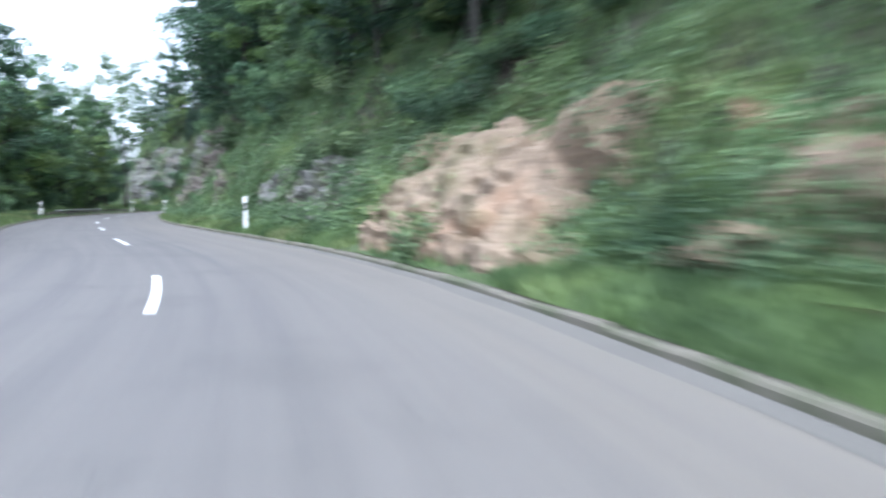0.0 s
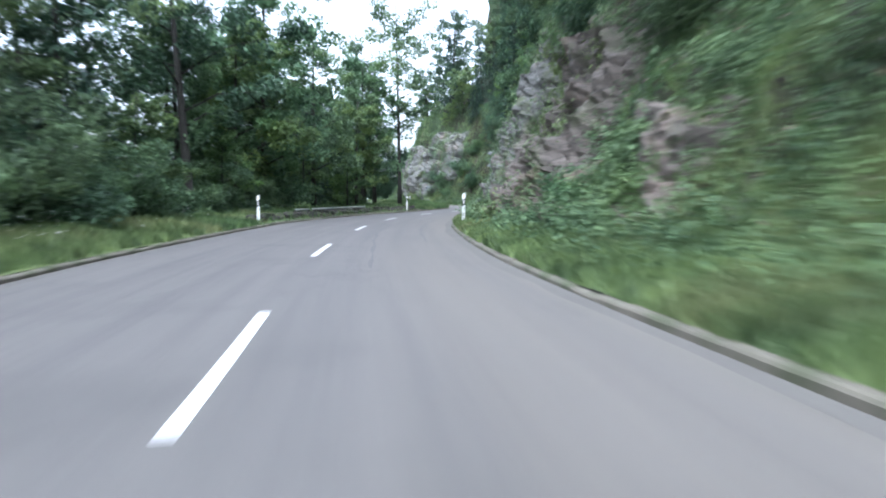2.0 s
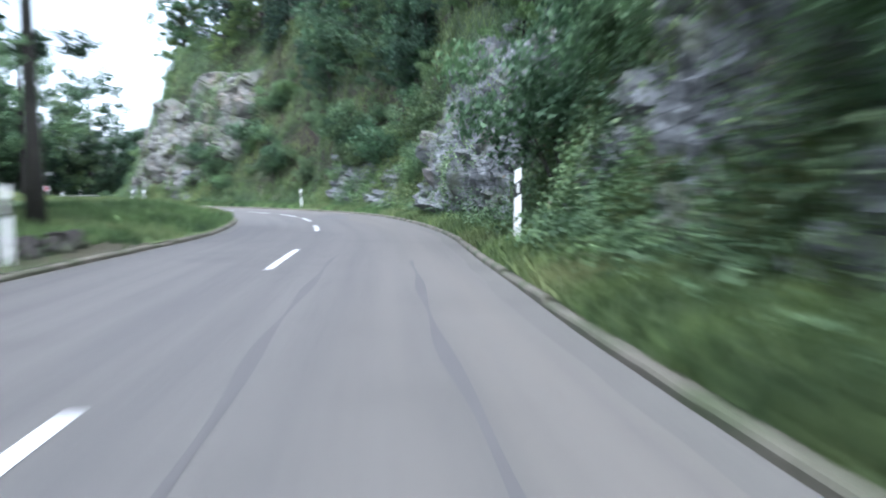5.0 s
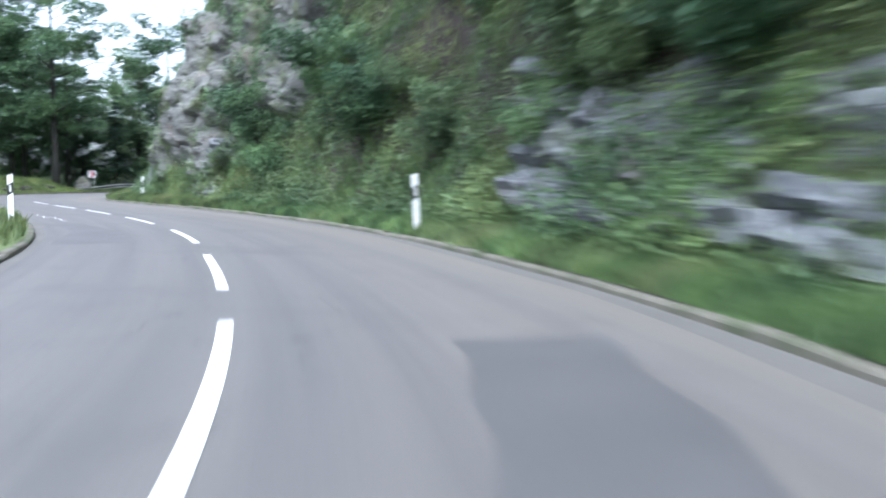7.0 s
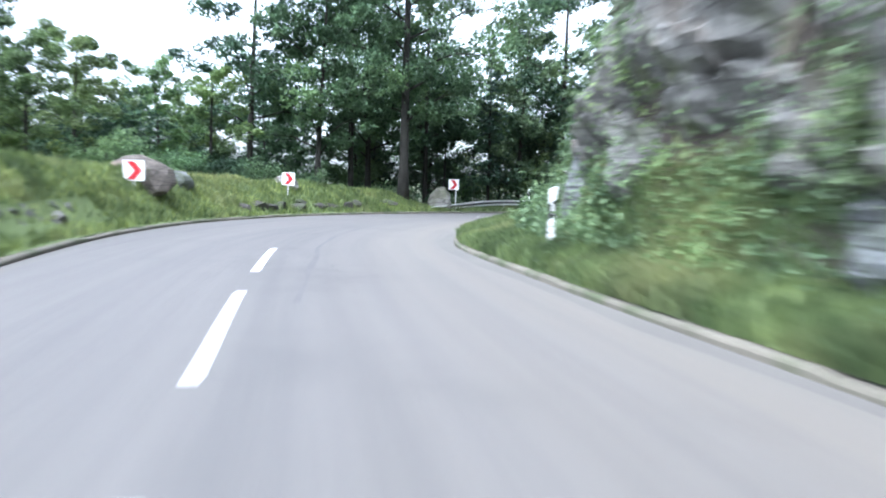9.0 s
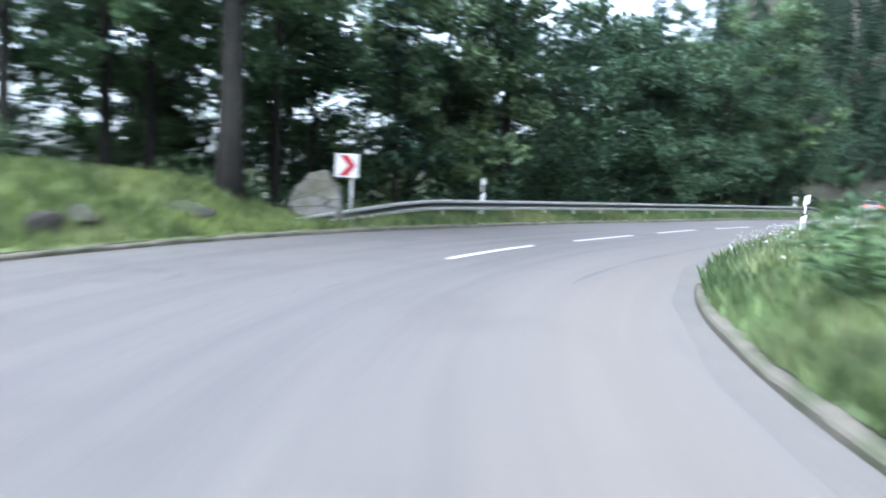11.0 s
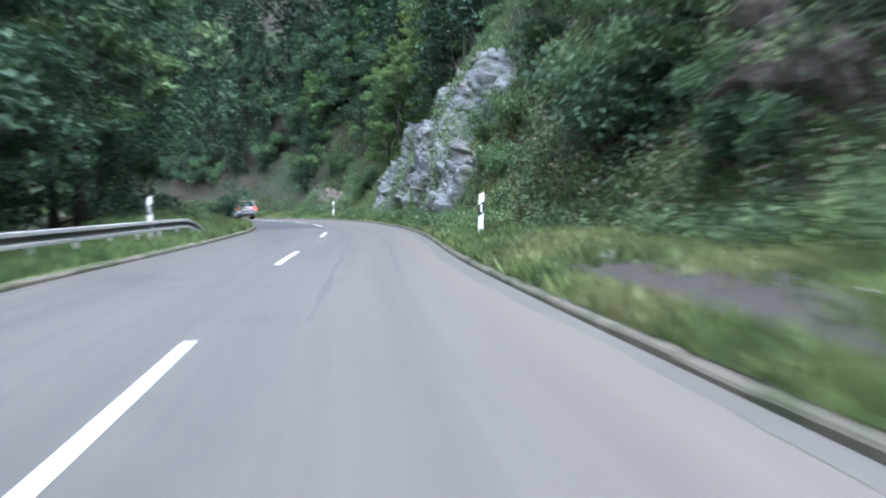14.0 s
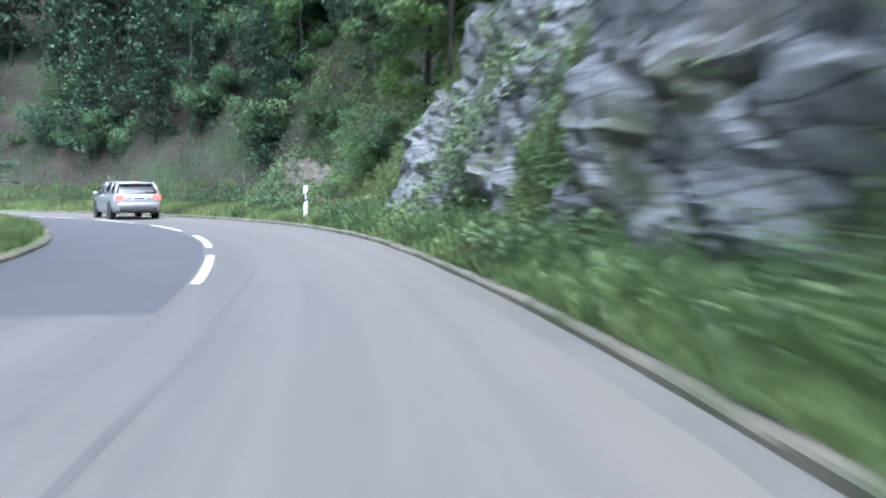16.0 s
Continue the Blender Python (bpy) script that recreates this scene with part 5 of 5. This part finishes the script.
def boulder(seed, size, mat, label, group="loose boulders", fine=3):
    rng = np.random.default_rng(seed)
    bm = bmesh.new()
    bmesh.ops.create_icosphere(bm, subdivisions=fine, radius=1.0)
    planes = [Vector(rng.normal(size=3)).normalized() for _ in range(16)]
    dist = rng.uniform(0.42, 0.82, 16)
    for v in bm.verts:
        for n, d in zip(planes, dist):
            over = v.co.dot(n) - d
            if over > 0:
                v.co -= n * over * 0.93
        v.co += v.co.normalized() * (noise.noise(v.co * 3.1 + Vector((seed, 0, 0))) * 0.1)
        v.co = Vector((v.co.x * size[0], v.co.y * size[1], v.co.z * size[2]))
    me = bpy.data.meshes.new("boulder")
    bm.to_mesh(me)
    bm.free()
    me.materials.append(mat)
    me.shade_flat()
    return tagged(new("boulder", me), label, "boulder", group)


def set_stone(ob, s, lat, sink=0.3, turn=0.0):
    x, y = spot(s, lat)
    g = right_ground if lat > 0 else left_ground
    half = float(right_half(s) if lat > 0 else left_half(s))
    z = float(g(s, max(0.0, abs(lat) - half - 0.13))[2])
    ob.matrix_basis = pose(float(x), float(y), z - sink, 0, 0, turn) @ Matrix.Diagonal((*ob.scale, 1))


set_stone(boulder(5, (1.5, 0.95, 0.9), M_BROWN, "large grey boulder on the grassy mound behind a sign"), 223.35, -6.5, 0.38, 46)
set_stone(boulder(15, (0.95, 0.6, 0.5), M_LIME, "pale boulder on the bank behind a bend sign"), 233.0, -6.9, 0.02, 46)
set_stone(boulder(6, (0.9, 0.8, 0.55), M_ROCK, "grey boulder in the grass of the mound"), 225.8, -6.6, 0.1, 80)
set_stone(boulder(7, (0.85, 0.65, 1.1), M_LIME, "pale boulder beside the bend sign and barrier end"), 242.3, -6.15, -0.22, 10)
set_stone(boulder(8, (0.55, 0.5, 1.0), M_ROCK, "upright grey stone at the cliff's foot"), 213.0, 5.35, -0.1, 20)
for k, (s, out) in enumerate([(228.2, 5.5), (229.1, 5.55), (229.9, 5.45), (230.9, 5.7), (231.7, 5.5), (233.3, 5.6), (235.2, 5.6), (236.0, 5.8)]):
    set_stone(boulder(60 + k, (0.62, 0.42, 0.30), M_DARKSTONE, "low mossy field stone at the foot of the mound", fine=2), s, -out + 0.3, -0.06, 47 * k)
set_stone(boulder(9, (0.6, 0.35, 0.22), M_DARKSTONE, "flat dark stone in the grass"), 232.5, -5.6, 0.0, 140)
set_stone(boulder(10, (0.5, 0.4, 0.2), M_DARKSTONE, "low mossy stone in the grass"), 234.2, -5.5, 0.0, 30)
set_stone(boulder(13, (0.75, 0.4, 0.25), M_DARKSTONE, "low mossy stone under the large tree"), 238.4, -6.0, 0.0, 200)
set_stone(boulder(14, (0.6, 0.4, 0.3), M_PALE, "pale stone lying in the verge"), 270.5, 5.0, 0.1, 60)
set_stone(boulder(15, (0.4, 0.35, 0.2), M_PALE, "small pale stone lying in the verge"), 74.0, 4.7, 0.05, 60)


def stone_row(label, s0, s1, lat, low, high, mat, seed):
    """A rough row of field stones, each its own piece."""
    rng = np.random.default_rng(seed)
    row = tagged(new("stone_edging"), label, "stone edging")
    kinds = []
    for k in range(4):
        ob = boulder(seed * 10 + k, (0.34, 0.24, 0.22), mat, "", fine=2)
        kinds.append(ob.data)
        bpy.data.objects.remove(ob)
    sv = s0
    while sv < s1:
        for layer in range(2):
            p = point(sv + rng.uniform(-0.1, 0.1), lat(sv) - rng.uniform(0, 0.25) - 0.15 * layer, low + layer * (high - low) * 0.62 + rng.uniform(0, 0.05))
            st = new("stone", kinds[int(rng.integers(0, 4))])
            st.parent = row
            k = rng.uniform(0.75, 1.3)
            st.matrix_basis = pose(p.x, p.y, p.z, rng.uniform(-12, 12), rng.uniform(-12, 12), heading(sv) + 90 + rng.uniform(-25, 25)) @ Matrix.Diagonal((k, k, k, 1))
        sv += rng.uniform(0.36, 0.52)
    return row


stone_row("low rough grey stone wall in roadside grass", 207.0, 218.0, lambda s: -float(left_half(s)) - 0.8, 0.28, 0.62, M_WALL, 41)
stone_row("dark stony bank edge below a barrier rail", 117.0, 151.0, lambda s: -float(left_half(s)) - 0.75, 0.16, 0.36, M_DARKSTONE, 42)


# ---- drains and lay-by ----
def drain_slab(s, lat, wide, deep, label):
    """A concrete inlet: a cover on two cheeks, with a dark slot that faces the oncoming lane."""
    slab = tagged(new("drain_cover"), label, "drain cover")
    bm = bmesh.new()
    box(bm, 0, 0, 0.135, wide, deep, 0.07, 0.012)
    part("slab", bm, M_CONCRETE, slab, "pale concrete slab")
    for a, b in ((-wide / 2, -wide / 2 + 0.36), (wide / 2 - 0.09, wide / 2)):
        bm = bmesh.new()
        box(bm, (a + b) / 2, 0.01, 0.0, b - a, deep * 0.94, 0.2, 0.01)
        part("cheek", bm, M_CONCRETE, slab)
    # solid black block paints the shade inside the inlet
    bm = bmesh.new()
    box(bm, 0.13, 0.06, 0.05, wide - 0.46, deep * 0.8, 0.098)
    part("opening", bm, M_BLACK, slab, "black block standing in for the inlet's inner shade")
    p = point(s, lat, 0.0)
    slab.matrix_basis = pose(p.x, p.y, p.z, 0, 0, heading(s))
    return slab


drain_slab(133.0, 3.85, 0.95, 0.7, "pale concrete drain cover at the kerb")
drain_slab(261.2, 4.1, 1.0, 0.62, "pale concrete drain cover in the grass verge")
S2, F2 = np.meshgrid(np.linspace(264, 271, 26), np.linspace(0, 1, 16), indexing="ij")
D2 = 0.3 + F2 * np.clip(2.2 * np.sin((S2 - 264) / 7.0 * np.pi) ** 0.6, 0.02, 9)
lx, ly, lz = right_ground(S2, D2)
tagged(new("layby", grid_mesh("layby", lx, ly, lz + 0.012 + 0.025 * np.sin(F2 * np.pi) ** 0.5, M_GRAVEL)), "bare grey gravel patch beside the road", "gravel", kind="structure")

# ---- flowers ----
rng = np.random.default_rng(91)
n = 3200
fs = rng.normal(249, 6.5, n)
fd = np.abs(rng.normal(1.6, 1.6, n)) + 0.25
clump = rough_noise(fs, fd, fs * 0, 0.8, 13)
ok = clump > 0.47
fx, fy, fz = right_ground(fs[ok], fd[ok])
centres = np.stack([fx, fy, fz + rng.uniform(0.26, 0.5, ok.sum())], 1)
M_PETAL = two_scale("petals", (0.66, 0.66, 0.64), (0.84, 0.84, 0.82), 4, 40, 0.7, 0.1, 0.002)
tagged(new("daisies", leaf_mesh("daisies", centres, 0.030, rng, M_PETAL, 2.5, 1.0)), "white daisies flowering in the grass verge", "flowers", kind="stuff")
fs, fd = rng.uniform(84, 112, 160), rng.uniform(1.0, 3.0, 160)
ok = rough_noise(fs, fd, fs * 0, 0.5, 19) > 0.5
fx, fy, fz = left_ground(fs[ok], fd[ok])
tagged(new("daisies", leaf_mesh("daisies", np.stack([fx, fy, fz + rng.uniform(0.2, 0.5, ok.sum())], 1), 0.07, rng, M_PETAL, 2.5, 1.0)), "scattered white flowers at the wood's edge", "flowers", kind="stuff")

# ---- the silver estate car ahead ----
M_SILVER, _n, _l, _b = material("silver_paint", 0.32, 0.55)
_b.inputs["Base Color"].default_value = (0.36, 0.375, 0.40, 1)
_b.inputs["Coat Weight"].default_value = 0.5
bump(_n, _l, noise_tex(_n, _l, 3.0, 2, place_coords(_n)), _b, 0.02, 0.01)
M_GLASS, _n, _l, _b = material("tinted_glass", 0.06)
_b.inputs["Base Color"].default_value = (0.012, 0.014, 0.016, 1)
M_RUBBER = two_scale("rubber", (0.012, 0.012, 0.012), (0.03, 0.03, 0.03), 5, 60, 0.85, 0.2, 0.003)
M_TAIL, _n, _l, _b = material("tail_lamp", 0.2)
_b.inputs["Base Color"].default_value = (0.5, 0.01, 0.015, 1)
_b.inputs["Emission Color"].default_value = (1.0, 0.06, 0.04, 1)
_b.inputs["Emission Strength"].default_value = 1.6
M_ALLOY = two_scale("alloy", (0.4, 0.4, 0.41), (0.5, 0.5, 0.51), 4, 40, 0.35, 0.05, 0.001, metal=0.8)


def estate_car(m):
    car = tagged(new("car"), "silver estate car with lit red tail lamps on the road", "car")

    def loft(rows, close=True):
        bm = bmesh.new()
        rings = [[bm.verts.new(p) for p in row] for row in rows]
        k = len(rings[0])
        for lo, hi in zip(rings, rings[1:]):
            for i in range(k):
                bm.faces.new((lo[i], lo[(i + 1) % k], hi[(i + 1) % k], hi[i]))
        if close:
            bm.faces.new(list(reversed(rings[0])))
            bm.faces.new(rings[-1])
        bmesh.ops.recalc_face_normals(bm, faces=bm.faces)
        return bm
    rows = []
    for y, w, z0, z1 in [(-2.29, 0.66, 0.46, 0.80), (-2.26, 0.76, 0.38, 0.90), (-2.16, 0.84, 0.31, 0.965), (-1.95, 0.875, 0.27, 0.985), (-1.3, 0.885, 0.22, 0.975), (-0.3, 0.885, 0.21, 0.955), (0.8, 0.885, 0.21, 0.935), (1.2, 0.88, 0.22, 0.90), (1.75, 0.86, 0.24, 0.83), (2.1, 0.79, 0.27, 0.75), (2.28, 0.62, 0.34, 0.64)]:
        half = [(0.86, z0), (0.97, z0 + 0.07), (1.0, z0 + 0.22 * (z1 - z0) + 0.1), (0.995, z0 + 0.7 * (z1 - z0)), (0.955, z1 - 0.03), (0.90, z1), (0.45, z1 + 0.012)]
        rows.append([Vector((w * a, y, z)) for a, z in half] + [Vector((-w * a, y, z)) for a, z in reversed(half)])
    body = part("body", loft(rows), M_SILVER, car, "silver painted body", True)
    rows = []
    for y, wl, wr, zt in [(-2.13, 0.74, 0.70, 0.99), (-1.98, 0.76, 0.66, 1.18), (-1.82, 0.77, 0.62, 1.38), (-1.2, 0.78, 0.61, 1.43), (-0.3, 0.785, 0.61, 1.45), (0.25, 0.785, 0.60, 1.42), (0.7, 0.775, 0.66, 1.2), (1.18, 0.75, 0.72, 0.94)]:
        half = [(wl, 0.93), (wl * 0.6 + wr * 0.4, 0.93 + (zt - 0.93) * 0.5), (wr, zt - 0.02), (wr * 0.9, zt)]
        rows.append([Vector((a, y, z)) for a, z in half] + [Vector((-a, y, z)) for a, z in reversed(half)])
    part("cabin_glass", loft(rows), M_GLASS, car, "dark tinted windows", True)
    rows = []
    for y, w, z in [(-1.93, 0.60, 1.395), (-1.8, 0.63, 1.42), (-1.2, 0.635, 1.45), (-0.3, 0.635, 1.467), (0.2, 0.62, 1.45), (0.32, 0.6, 1.425)]:
        rows.append([Vector((w, y, z - 0.06)), Vector((w * 0.9, y, z)), Vector((0, y, z + 0.012)), Vector((-w * 0.9, y, z)), Vector((-w, y, z - 0.06)), Vector((0, y, z - 0.05))])
    part("roof", loft(rows), M_SILVER, car, "silver roof with a small spoiler", True)
    for e in (-1, 1):
        for pts, rad in (([(0.79 * e, -2.12, 0.96), (0.70 * e, -1.96, 1.22), (0.63 * e, -1.84, 1.40)], 0.055), ([(0.785 * e, -1.05, 0.95), (0.70 * e, -1.1, 1.2), (0.625 * e, -1.12, 1.41)], 0.03), ([(0.79 * e, 0.05, 0.95), (0.70 * e, 0.0, 1.2), (0.625 * e, -0.05, 1.42)], 0.03), ([(0.77 * e, 1.1, 0.94), (0.69 * e, 0.68, 1.2), (0.61 * e, 0.25, 1.41)], 0.035)):
            bm = bmesh.new()
            tube(bm, [Vector(q) for q in pts], [rad] * 3, 6)
            part("pillar", bm, M_SILVER, car, smooth=True)
        bm = bmesh.new()
        tube(bm, [Vector((0.59 * e, -1.7, 1.47)), Vector((0.6 * e, -0.6, 1.5)), Vector((0.58 * e, 0.1, 1.47))], [0.015] * 3, 6)
        part("roof_rail", bm, M_BLACK, car, "black roof rail")
        bm = bmesh.new()
        box(bm, 0.66 * e, -2.21, 0.83, 0.30, 0.16, 0.20, 0.03)
        part("tail_lamp", bm, M_TAIL, car, "lit red tail lamp")
        bm = bmesh.new()
        box(bm, 0.95 * e, 0.78, 0.99, 0.17, 0.09, 0.12, 0.03)
        part("side_mirror", bm, M_SILVER, car)
        for y in (-1.36, 1.38):
            wheel = tagged(new("wheel"), "black tyre on a silver alloy wheel")
            wheel.parent = car
            wheel.matrix_basis = pose(0.775 * e, y, 0.315, 0, 90 * e, 0)
            bm = bmesh.new()
            prof = [(0.20, -0.10), (0.29, -0.10), (0.315, -0.07), (0.315, 0.07), (0.29, 0.10), (0.20, 0.10)]
            rings = [[bm.verts.new((r * math.cos(a), r * math.sin(a), z)) for r, z in prof] for a in (2 * math.pi * k / 24 for k in range(24))]
            for k in range(24):
                for i in range(6):
                    bm.faces.new((rings[k][i], rings[k][(i + 1) % 6], rings[(k + 1) % 24][(i + 1) % 6], rings[(k + 1) % 24][i]))
            bmesh.ops.recalc_face_normals(bm, faces=bm.faces)
            part("tyre", bm, M_RUBBER, wheel, "black tyre", True)
            bm = bmesh.new()
            for k in range(5):
                made = bmesh.ops.create_cube(bm, size=1.0)["verts"]
                bmesh.ops.transform(bm, matrix=pose(0, 0, 0.07, 0, 0, 72 * k) @ Matrix.Translation((0.11, 0, 0)) @ Matrix.Diagonal((0.2, 0.07, 0.03, 1)), verts=made)
            made = bmesh.ops.create_cone(bm, cap_ends=True, segments=20, radius1=0.205, radius2=0.205, depth=0.1)["verts"]
            part("rim", bm, M_ALLOY, wheel, "silver five-spoke rim")
            # dark wheel arch
            bm = bmesh.new()
            bmesh.ops.create_cone(bm, cap_ends=True, segments=24, radius1=0.37, radius2=0.37, depth=0.02)
            bmesh.ops.transform(bm, matrix=pose(0.879 * e, y, 0.34, 0, 90, 0), verts=bm.verts)
            part("wheel_arch", bm, M_BLACK, car, "dark wheel arch")
    bm = bmesh.new()
    box(bm, 0, -2.24, 0.37, 1.35, 0.12, 0.14, 0.03)
    part("lower_bumper", bm, M_BLACK, car, "black lower bumper")
    bm = bmesh.new()
    box(bm, 0, -2.275, 0.55, 1.5, 0.12, 0.18, 0.05)
    part("bumper", bm, M_SILVER, car, "silver rear bumper", True)
    bm = bmesh.new()
    box(bm, 0, -2.285, 0.80, 0.52, 0.02, 0.115, 0.005)
    plate = part("number_plate", bm, M_SIGN, car, "white number plate")
    bm = bmesh.new()
    box(bm, 0.02, -2.297, 0.80, 0.40, 0.006, 0.06)
    part("plate_marks", bm, M_BLACK, plate)
    bm = bmesh.new()
    box(bm, 0, -2.28, 0.885, 0.75, 0.03, 0.03, 0.008)
    part("boot_trim", bm, M_ALLOY, car, "bright boot trim strip")
    bm = bmesh.new()
    tube(bm, [Vector((-0.5, -2.09, 1.05)), Vector((0.05, -2.05, 1.10))], [0.012, 0.008], 5)
    part("rear_wiper", bm, M_BLACK, car)
    bm = bmesh.new()
    box(bm, 0, -1.92, 1.385, 0.3, 0.02, 0.03, 0.005)
    part("brake_lamp", bm, M_TAIL, car, "lit red high brake lamp")
    car.matrix_basis = m
    return car


estate_car(pose(-82.5, 257.0, 0.012, 0, 0, 20))
